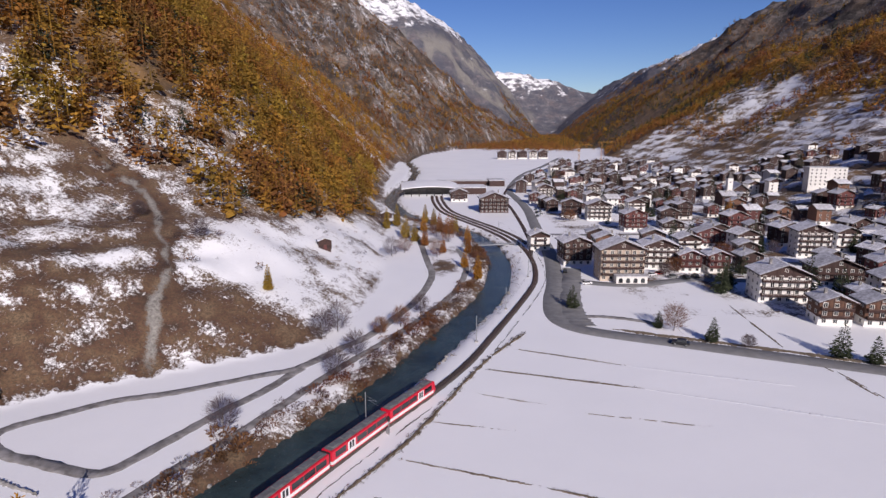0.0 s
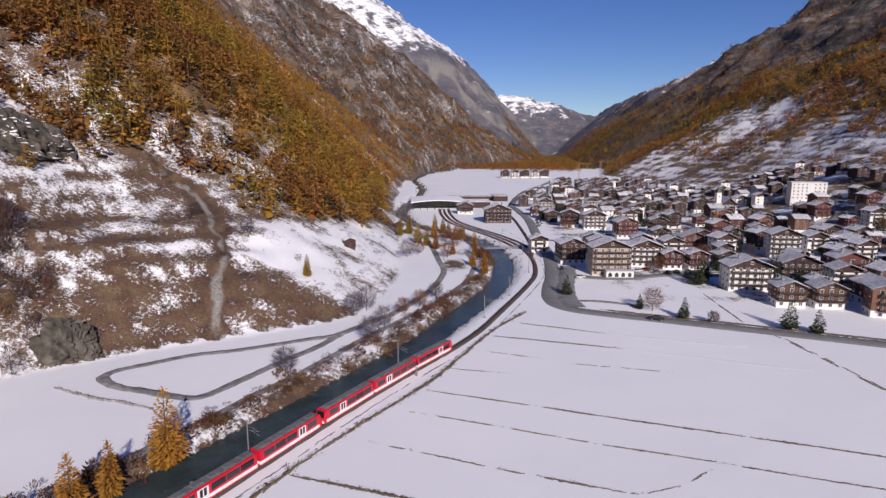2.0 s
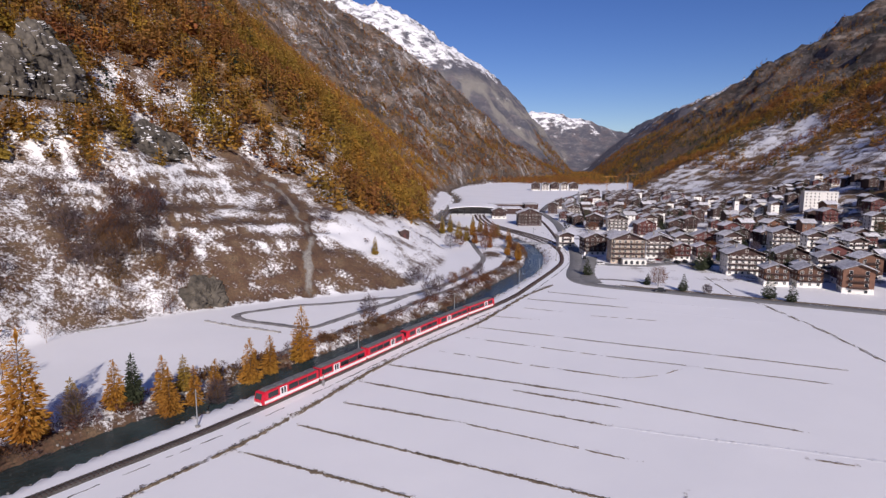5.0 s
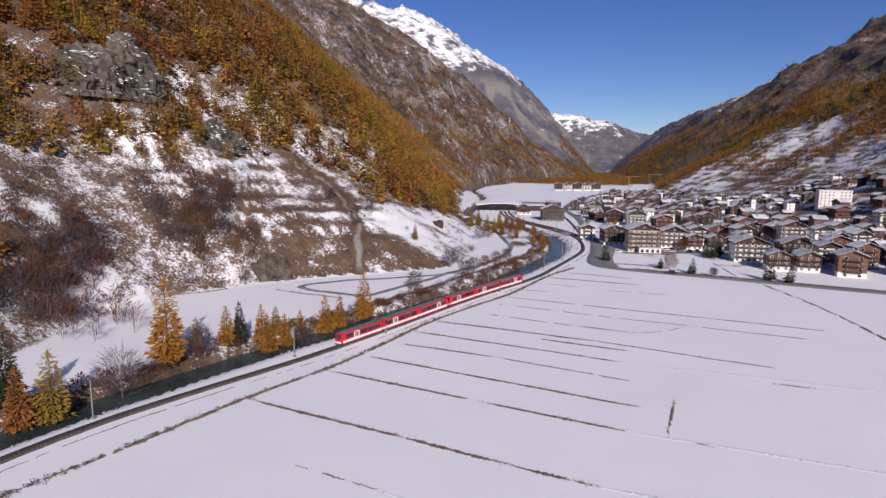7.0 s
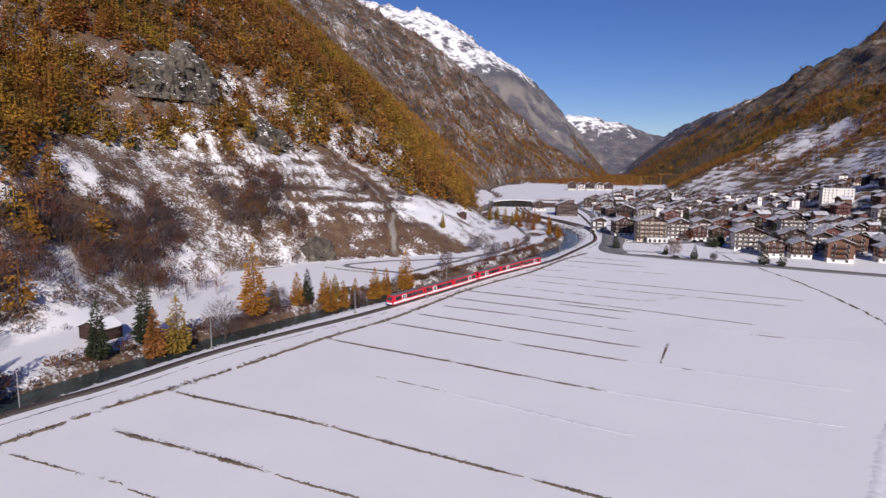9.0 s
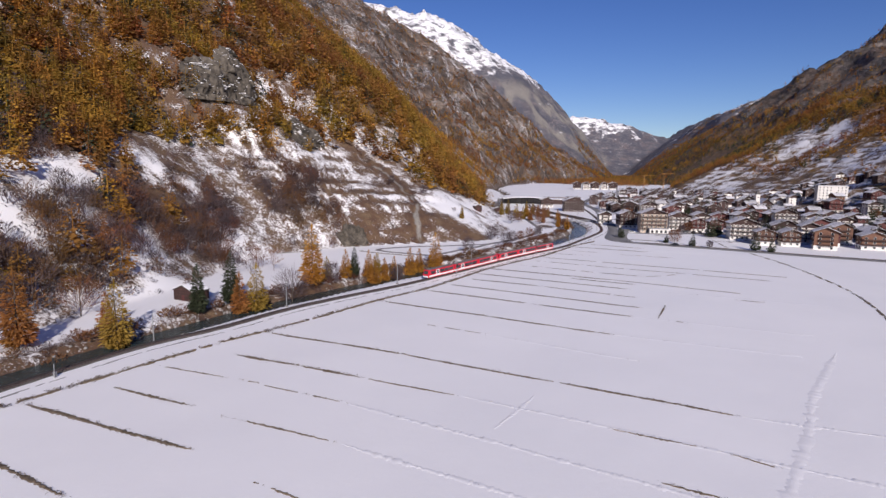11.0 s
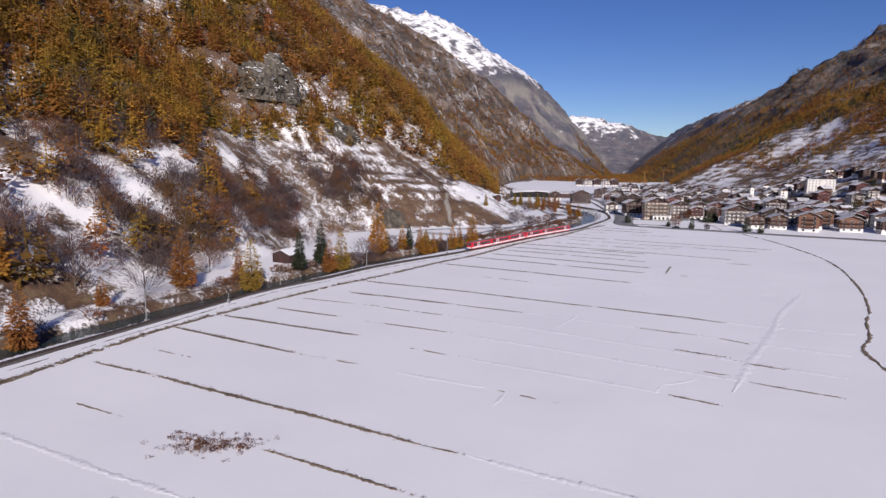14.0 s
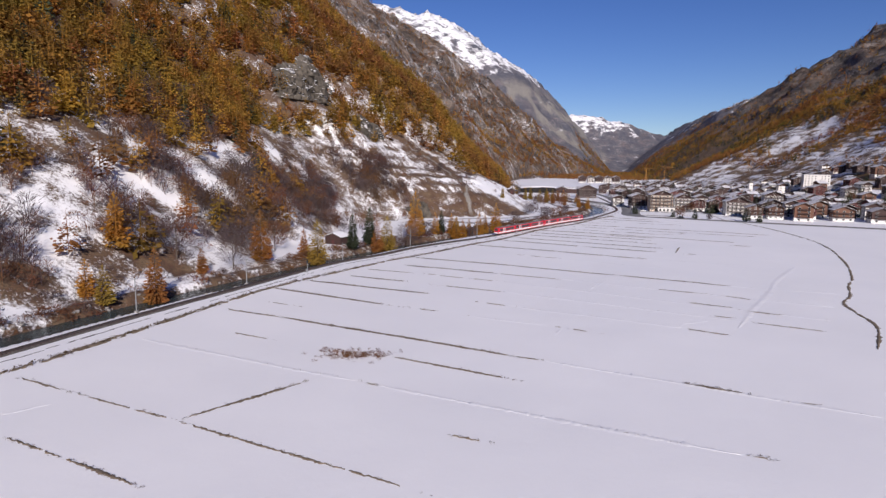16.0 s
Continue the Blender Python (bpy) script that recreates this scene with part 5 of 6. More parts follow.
def build_fields():
    rng = np.random.default_rng(8)
    for x0, y0, x1, y1, on in FIELD_LINES_NORTH + FIELD_LINES_MIDDLE + FIELD_LINES_SOUTH + FIELD_LINES_END + FIELD_LINES_WEST:
        pts = straight(x0, y0, x1, y1)
        if len(pts) > 3:
            strip_object("field_ditch", [(pts, 0.16 + 0.36 * on * on, min(0.95, on + 0.1), 0.10)], "thin line of dry grass poking through the snowy field", rng)
    for x0, y0, x1, y1 in SNOW_RIDGES:
        strip_object("snow_ridge", [(straight(x0, y0, x1, y1), 0.8, 1.2, 0.022)], "low snow-covered ridge across the field", rng, SNOW, "ridge")
    for pts in WALLS:
        strip_object("stone_wall", [(curve(pts, 0.5), 0.5, 1.0, 0.5)], "low dry-stone wall half buried in snow", rng, STONE, "wall")
    side = curve([(-150, -235), (-138, -189), (-133, -167), (-126, -132), (-119.5, -108), (-99, -61.1), (-90.6, -46), (-81.8, -29.2), (-68.9, -3.6), (-53.1, 24), (-34.1, 68.3), (-9.7, 109.6), (-3.1, 122.6), (12.1, 156.6), (26.5, 179.6)], 0.5)
    north = side[side[:, 1] > -30]
    strip_object("field_edge_ditch", [(side, 0.42, 0.42, 0.3), (side + 0.8, 0.3, 0.3, 0.3), (side - 0.6, 0.3, 0.28, 0.25), (north, 0.32, 0.6, 0.25)], "rough ditch of dry grass and stones between railway and field", rng)
    lane = offset_line(curve(RAIL[::3], 0.6), 4.0)
    strip_object("track_side_line", [(lane, 0.10, 0.62, 0.06), (lane + 0.5, 0.10, 0.4, 0.06)], "worn line of gravel beside the railway", rng, BALLAST)
    brook = curve([(102, 158), (106, 147), (109, 95), (103, 36), (86, -18), (68, -59), (57, -78), (49, -94), (42, -104), (39, -116), (36, -130), (25, -150)], 0.5)
    strip_object("meadow_brook", [(brook, 0.45, 0.55, 0.12), (brook[: len(brook) // 2] + 0.8, 0.3, 0.5, 0.1), (brook[len(brook) // 2 :], 0.5, 0.85, 0.12)], "narrow winding brook line across the snowy field", rng)
    verge = offset_line(ROAD, 5.4)
    verge = curve(verge[(verge[:, 1] < 186) & (verge[:, 0] > 24)][::3], 0.5)
    strip_object("road_verge", [(verge, 1.3, 1.0, 0.12), (verge + 0.6, 0.8, 0.8, 0.15)], "strip of brown dry grass along the road", rng)
    strip_object("garden_channel", [(curve([(106, 210), (104, 190), (102, 166)], 0.5), 0.4, 0.95, 0.12)], "narrow dark channel through the snow", rng)
    band = curve([(2, -137), (13.5, -116), (28, -91), (36, -75), (44, -62), (58, -40)], 0.6)
    strip_object("old_track", [(band, 1.3, 1.3, 0.03)], "broad faint snowed-over track across the field", rng, SNOW, "track")
    bits = [bush_arrays(rng, 0.55, 0.6, 12, 0.085) for _ in range(4)]
    blade = [bush_arrays(rng, 0.32, 0.42, 9, 0.075, 0.6) for _ in range(5)]
    spots, sizes = [], []
    for x0, y0, x1, y1, on in FIELD_LINES_NORTH + FIELD_LINES_MIDDLE + FIELD_LINES_SOUTH + FIELD_LINES_END + FIELD_LINES_WEST + [(*r, 0.12) for r in SNOW_RIDGES]:
        line = straight(x0, y0, x1, y1)
        n = int(math.hypot(x1 - x0, y1 - y0) * (0.4 + 4.2 * on * on))
        k = rng.integers(0, len(line), n)
        k = k[fbm(line[k, 0], line[k, 1], 5.0, 2, 38) > 0.52 - 0.4 * on]
        spots.append(line[k] + rng.normal(0, 0.06 + 0.20 * on, (len(k), 2)))
        sizes.append(rng.uniform(0.45, 1.25, len(k)) * (0.55 + 0.45 * on))
    spots, sizes = np.vstack(spots), np.concatenate(sizes)
    scatter("field_tufts", "tufts of dry brown grass along the field ditches", blade, spots[:, 0], spots[:, 1], sizes, STRAW, rng, "grass", 0.04)
    k = rng.integers(0, len(side), 1500)
    p = side[k] + rng.normal(0, 0.45, (1500, 2))
    scatter("ditch_tufts", "tufts of dry grass in the ditch between railway and field", bits, p[:, 0], p[:, 1], rng.uniform(0.5, 1.4, 1500), STRAW, rng, "grass", 0.05)
    p = np.column_stack([rng.normal(-80.8, 3.4, 190), rng.normal(-169.6, 1.5, 190)])
    scatter("dry_weeds", "patch of dry brown weeds in the snowy field", bits, p[:, 0], p[:, 1], rng.uniform(0.5, 1.3, 190), TWIGS_RED, rng, "weeds", 0.05)


def boulder_mesh(rng, name, r, squash=0.7):
    bm = bmesh.new()
    bmesh.ops.create_icosphere(bm, subdivisions=2 if r > 1.5 else 1, radius=r)
    o = Vector((rng.uniform(0, 50), rng.uniform(0, 50), 0))
    for v in bm.verts:
        v.co *= 1 + 0.42 * noise.noise(v.co / r * 1.1 + o) + 0.16 * noise.noise(v.co / r * 3 + o)
        v.co.z *= squash
    me = bpy.data.meshes.new(name)
    bm.to_mesh(me)
    bm.free()
    me.materials.append(STONE)
    return me


def build_stones():
    rng = np.random.default_rng(21)
    kinds = [boulder_mesh(rng, "bank_stone", 0.5) for _ in range(5)]
    data = []
    for me in kinds:
        me.calc_loop_triangles()
        data.append((np.array([v.co[:] for v in me.vertices]), np.array([t.vertices[:] for t in me.loop_triangles])))
    s = rng.integers(0, len(RIVER) - 100, 2600)
    tan = np.gradient(RIVER, axis=0)[s]
    tan /= np.hypot(tan[:, 0], tan[:, 1])[:, None]
    side = np.where(rng.random(len(s)) < 0.6, 1, -1)
    p = RIVER[s] + rng.normal(0, 1.2, (len(s), 2)) + np.column_stack([tan[:, 1], -tan[:, 0]]) * (rng.normal(6.0, 0.6, len(s)) * side)[:, None]
    scatter("bank_stones", "grey boulders lining the river bank", data, p[:, 0], p[:, 1], rng.uniform(0.4, 1.5, len(s)), STONE, rng, "stones", 0.1)
    big = bmesh.new()
    bmesh.ops.create_icosphere(big, subdivisions=5, radius=1.0)
    for v in big.verts:
        q = v.co.copy()
        up = Vector((q.x * 5.0, q.y * 5.0, q.z * 1.1))
        v.co *= 1 + 0.42 * noise.noise(q * 1.4 + Vector((3, 1, 7))) - 0.34 * abs(noise.noise(up)) - 0.16 * abs(noise.noise(up * 2.3)) + 0.12 * noise.noise(q * 6) + 0.07 * noise.noise(q * 14)
        v.co = Vector((v.co.x * 9.0, v.co.y * 7.0, v.co.z * 8.5))
    ob = part("rock_outcrop", big, CLIFF_ROCK)
    ob.matrix_basis = pose(-115, 129, 3.5, 0, 0, 20)
    tagged(ob, "large weathered grey rock outcrop at the foot of the slope", "rock")


def build_crag(x, y, length, high, deep, turn, seed, lift=0.0):
    """A broken rock face, leaning into the slope: blocks at two sizes, upright cracks, snow on its ledges."""
    nu, nv = int(length * 2.0), int(high * 2.6)
    uu, vv = np.meshgrid(np.linspace(-1, 1, nu), np.linspace(0, 1, nv), indexing="ij")
    s, t = uu * length / 2, vv * high
    top = np.clip(1 - np.abs(uu) ** 3, 0, 1) ** 0.6 * (0.55 + 0.8 * fbm(s + seed * 31, s * 0 + 5, 12, 4, seed))
    zz = t * top

    def cells(w, h, k):
        i = np.floor((s + w * 0.9 * fbm(s, zz, w * 2, 3, seed + k)) / w)
        j = np.floor((zz + 0.35 * s + h * 1.2 * fbm(s + 50, zz, h * 2, 3, seed + k + 1)) / h)
        return lattice(i, j, seed + k)
    rise = np.floor(vv * 4 + 1.2 * fbm(s, zz, 9, 3, seed + 3)) / 4
    face = deep * (1.1 - rise) * np.clip(1 - uu**4, 0, 1)
    face = face + 5.0 * (cells(7.0, 6.0, 11) - 0.5) + 2.0 * (cells(2.6, 3.2, 14) - 0.5) + 1.2 * (fbm(s, zz, 3, 3, seed + 5) - 0.5)
    face = face - 3.0 * smooth(0.80, 0.9, ridged(s, zz * 0.2 + 3 * seed, 9, 3, seed + 4)) - deep * 1.1 * vv**4
    c, d = math.cos(radians(turn)), math.sin(radians(turn))
    px, py = x - s * d + face * c, y + s * c + face * d
    pz = ground_z(x + 4 * c, y + 4 * d) - 3 + lift + zz
    i, j = np.meshgrid(np.arange(nu - 1), np.arange(nv - 1), indexing="ij")
    q = (i * nv + j).ravel()
    me = big_mesh("crag", np.column_stack([px.ravel(), py.ravel(), pz.ravel()]), np.column_stack([q, q + nv, q + nv + 1, q + 1]), [CLIFF_ROCK, SNOW])
    for p in me.polygons:
        k = p.center
        p.material_index = 1 if abs(p.normal.z) > 0.93 + 0.35 * noise.noise(k * 0.15) else 0
    tagged(new("crag", me), "rugged tan-grey rock face with snow on its ledges", "rock")


for crag in ((-211, 176, 70, 36, 8, -14, 1), (-168, 197, 40, 19, 5, -25, 2, 2.5), (-226, 112, 34, 16, 5, -15, 4), (-240, 262, 30, 14, 6, -20, 5), (-236, 410, 60, 18, 6, -15, 7), (-268, 500, 70, 22, 7, -15, 8), (-196, 350, 26, 9, 4, -20, 9)):
    build_crag(*crag)
build_forests()
build_single_trees()
build_track()
build_train()
build_masts()
build_fields()
build_stones()


# ---- buildings ----
STYLES = {
    "white": (PLASTER, PLASTER, TIMBER, "white-plastered chalet apartment house with wooden balconies and snowy roof"),
    "mixed": (PLASTER, TIMBER, TIMBER, "chalet with white ground floor, dark timber upper floors and snowy roof"),
    "dark": (TIMBER, TIMBER, TIMBER, "dark timber chalet with snow-dusted roof"),
    "red": (PLASTER, TIMBER_RED, TIMBER_RED, "red-brown timber chalet with white base and snow-dusted roof"),
    "orange": (PLASTER, TIMBER_ORANGE, TIMBER, "light orange-brown timber chalet with snow-dusted roof"),
    "cream": (CREAM, CREAM, TIMBER, "large cream-coloured hotel with rows of wooden balconies"),
}
FLOOR = 2.75


def pane_meshes():
    bm = bmesh.new()
    for a, b, c, d in ((-0.62, 0.62, -0.72, -0.62), (-0.62, 0.62, 0.62, 0.72), (-0.62, -0.53, -0.62, 0.62), (0.53, 0.62, -0.62, 0.62), (-0.035, 0.035, -0.62, 0.62)):
        box(bm, a, b, -0.06, 0.04, c, d)
    fr = bpy.data.meshes.new("window")
    bm.to_mesh(fr)
    bm.free()
    fr.materials.append(PLASTER)
    bm = bmesh.new()
    box(bm, -0.53, 0.53, -0.02, 0.03, -0.62, 0.62)
    gl = bpy.data.meshes.new("pane")
    bm.to_mesh(gl)
    bm.free()
    gl.materials.append(GLASS)
    bm = bmesh.new()
    vs = box(bm, -0.62, 0.62, -0.06, 0.04, -0.72, 0.72)
    front = [f for f in bm.faces if f.normal.y < -0.9]
    bmesh.ops.inset_region(bm, faces=front, thickness=0.09, depth=-0.03)
    front[0].material_index = 1
    both = bpy.data.meshes.new("window")
    bm.to_mesh(both)
    bm.free()
    both.materials.append(PLASTER)
    both.materials.append(GLASS)
    return fr, gl, both


WINDOW_FRAME, WINDOW_PANE, WINDOW_FAR = pane_meshes()


def window(root, m, near=True):
    win = shared("window", WINDOW_FRAME if near else WINDOW_FAR, root, m)
    if near:
        shared("pane", WINDOW_PANE, win)
    return win


def prism(bm, w, d, z0, eave, ridge, y0=0.0):
    """A gabled block: ridge along y."""
    prof = [(-w / 2, z0), (w / 2, z0), (w / 2, eave), (0, ridge), (-w / 2, eave)]
    if ridge <= eave:
        prof = [(-w / 2, z0), (w / 2, z0), (w / 2, eave), (-w / 2, eave)]
    a = [bm.verts.new((x, y0, z)) for x, z in prof]
    b = [bm.verts.new((x, y0 + d, z)) for x, z in prof]
    bm.faces.new(a), bm.faces.new(list(reversed(b)))
    for i in range(len(prof)):
        j = (i + 1) % len(prof)
        bm.faces.new((a[i], b[i], b[j], a[j]))
    bmesh.ops.recalc_face_normals(bm, faces=bm.faces)


def slabs(bm, w, d, eave, ridge, over_side, over_front, lift, thick, inset=0.0):
    """Two roof slopes as thick slabs."""
    k = (ridge - eave) / (w / 2)
    run = w / 2 + over_side - inset
    for s in (-1, 1):
        a = []
        for y in (-over_front + inset, d + over_front * 0.6 - inset):
            for x, z in ((0, ridge + lift), (s * run, ridge + lift - k * run)):
                a.append((x, y, z))
        lo = [bm.verts.new((x, y, z)) for x, y, z in a]
        hi = [bm.verts.new((x, y, z + thick)) for x, y, z in a]
        for q in ((lo[0], lo[1], lo[3], lo[2]), (hi[0], hi[2], hi[3], hi[1]), (lo[0], hi[0], hi[1], lo[1]), (lo[2], lo[3], hi[3], hi[2]), (lo[1], hi[1], hi[3], lo[3]), (lo[0], lo[2], hi[2], hi[0])):
            bm.faces.new(q)
    bmesh.ops.recalc_face_normals(bm, faces=bm.faces)


def balcony(name, w, depth, y, z, mat, parent):
    bm = bmesh.new()
    box(bm, -w / 2, w / 2, y - depth, y, z - 0.16, z)
    for q in (0.30, 0.58, 0.84):
        box(bm, -w / 2, w / 2, y - depth, y - depth + 0.06, z + q - 0.09, z + q + 0.09)
    n = max(2, int(w / 2.4))
    for i in range(n + 1):
        x = -w / 2 + w * i / n
        box(bm, x - 0.07, x + 0.07, y - depth - 0.02, y - depth + 0.1, z - 0.1, z + 1.0)
    for s in (-1, 1):
        box(bm, s * w / 2 - 0.04, s * w / 2 + 0.04, y - depth, y, z + 0.1, z + 0.95)
    return part(name, bm, mat, parent)


def house(w, d, floors, style, detail=2, name="chalet", seed=0, pitch=0.40, plinth=1):
    rng = random.Random(seed)
    low, up, wood, label = STYLES[style]
    root = tagged(new(name), label, "house")
    eave, ridge = floors * FLOOR, floors * FLOOR + w / 2 * pitch
    base = plinth * FLOOR
    bm = bmesh.new()
    prism(bm, w + 0.1, d + 0.1, -2.5, base, 0, -0.05)
    part("ground_floor_wall", bm, low, root)
    bm = bmesh.new()
    prism(bm, w, d, base - 0.02, eave, ridge)
    part("upper_wall", bm, up, root)
    bm = bmesh.new()
    slabs(bm, w, d, eave, ridge, 1.2, 1.7, 0.04, 0.24)
    roof = part("roof", bm, ROOF, root)
    bm = bmesh.new()
    slabs(bm, w, d, eave, ridge, 1.2, 1.7, 0.285, 0.13, 0.28)
    part("roof_snow", bm, ROOF_SNOW, roof, "thin layer of snow")
    bm = bmesh.new()
    cx, cy = rng.choice((-1, 1)) * w * 0.18, d * rng.uniform(0.4, 0.7)
    box(bm, cx - 0.4, cx + 0.4, cy - 0.4, cy + 0.4, eave, ridge + 1.0)
    box(bm, cx - 0.5, cx + 0.5, cy - 0.5, cy + 0.5, ridge + 1.0, ridge + 1.12)
    part("chimney", bm, STONE, root)
    if detail >= 2:
        bm = bmesh.new()
        k = (ridge - eave) / (w / 2)
        for s in (-1, 1):
            a = (s * (w / 2 + 1.2), -1.75, eave - 1.2 * k + 0.15)
            rod(bm, (0, -1.75, ridge + 0.15), a, 0.16, sides=4)
        part("bargeboard", bm, wood, root)
    if style in ("white", "cream"):
        bm = bmesh.new()
        top = eave - (0.3 if style == "cream" else 1.2)
        prof = [(-w / 2 + 0.05, top), (w / 2 - 0.05, top), (w / 2 - 0.05, eave), (0, ridge - 0.05), (-w / 2 + 0.05, eave)]
        a = [bm.verts.new((x, -0.09, z)) for x, z in prof]
        b = [bm.verts.new((x, 0.02, z)) for x, z in prof]
        bm.faces.new(a), bm.faces.new(list(reversed(b)))
        for i in range(5):
            bm.faces.new((a[i], b[i], b[(i + 1) % 5], a[(i + 1) % 5]))
        bmesh.ops.recalc_face_normals(bm, faces=bm.faces)
        part("gable_cladding", bm, wood, root, "dark timber boards")
    if detail >= 2:
        for i in range(max(3, int(w / 5)) + 1):
            n = max(3, int(w / 5))
            bm = bmesh.new()
            x = -w * 0.47 + w * 0.94 * i / n
            box(bm, x - 0.09, x + 0.09, -1.36, -1.18, FLOOR, eave - 0.2 + (1 - abs(x) / (w / 2)) * w / 2 * pitch * 0.9)
            part("balcony_post", bm, wood, root)
    for f in range(floors):
        z = f * FLOOR
        if f >= 1:
            if detail >= 1:
                bw = w * (0.94 if rng.random() < 0.75 or detail >= 2 else 0.6)
                balcony("balcony", bw, 1.35, 0.0, z + 0.05, wood, root)
        n = max(2, int(w / (2.9 if detail >= 2 else 4.2)))
        for i in range(n):
            x = -w / 2 + w * (i + 0.5) / n
            big = f >= 1 and rng.random() < 0.5
            window(root, Matrix.Translation((x, -0.04 - (0.05 if f < plinth else 0), z + 1.45)) @ Matrix.Diagonal((1.15, 1, 1.25 if big else 1.0, 1)), detail >= 2)
        m = max(2, int(d / (4.0 if detail >= 2 else 7.0)))
        for s in ((-1, 1) if detail >= 2 else (-1,) if detail else ()):
            for i in range(m):
                y = d * (i + 0.5) / m
                window(root, Matrix.Translation((s * (w / 2 + 0.03 + (0.05 if f < plinth else 0)), y, z + 1.45)) @ Matrix.Rotation(-s * math.pi / 2 * -1, 4, "Z"), detail >= 2)
    if w > 9 and detail >= 2:
        window(root, Matrix.Translation((0, -0.04, eave + 0.55 * w / 2 * pitch * 0.8)), detail >= 2)
    return root


def at(root, x, y, yaw=0.0, sink=0.0):
    root.matrix_basis = Matrix.Translation((x, y, max(ground_z(x, y), 0) - sink)) @ Matrix.Rotation(radians(yaw), 4, "Z")
    return root


NEAR_HOUSES = [  # x, front y, width, depth, floors, style, turn
    (74, 244, 24, 15, 5, "cream", 0), (62, 272, 17, 18, 4, "mixed", 4), (98, 264, 20, 16, 4, "white", -4), (110, 258, 12, 12, 3, "red", -3), (122.5, 257, 12, 12, 3, "red", -3),
    (143, 313, 19, 13, 3, "red", -4), (118, 362, 18, 15, 4, "red", 3), (106, 404, 21, 15, 4, "white", -3), (125, 212, 23, 17, 4, "white", -6), (160, 234, 24, 16, 3, "mixed", -6),
    (129, 187, 13.5, 12, 3, "orange", -8), (143, 185, 13.5, 12, 3, "orange", -8), (183, 288, 20, 15, 5, "white", -8), (172, 321, 11, 12, 4, "dark", -6), (206, 360, 13, 12, 3, "white", -14),
    (141, 360, 16, 12, 2, "mixed", -3), (134, 528, 15, 12, 4, "white", -3)]
MORE_HOUSES = [(36, 440, 27, 20, 4, "dark", 2), (88, 518, 18, 14, 4, "white", 0), (76, 490, 12, 12, 3, "red", 0), (116, 538, 14, 12, 3, "dark", 0),
               (238, 315, 17, 14, 3, "mixed", -10), (182, 232, 18, 14, 4, "red", -8), (166, 190, 17, 14, 3, "red", -8), (186, 178, 17, 13, 3, "orange", -10), (204, 208, 16, 13, 3, "dark", -8), (50, 305, 13, 13, 3, "white", 4),
               (206, 168, 16, 14, 3, "mixed", -10), (228, 157, 16, 13, 3, "red", -12)]


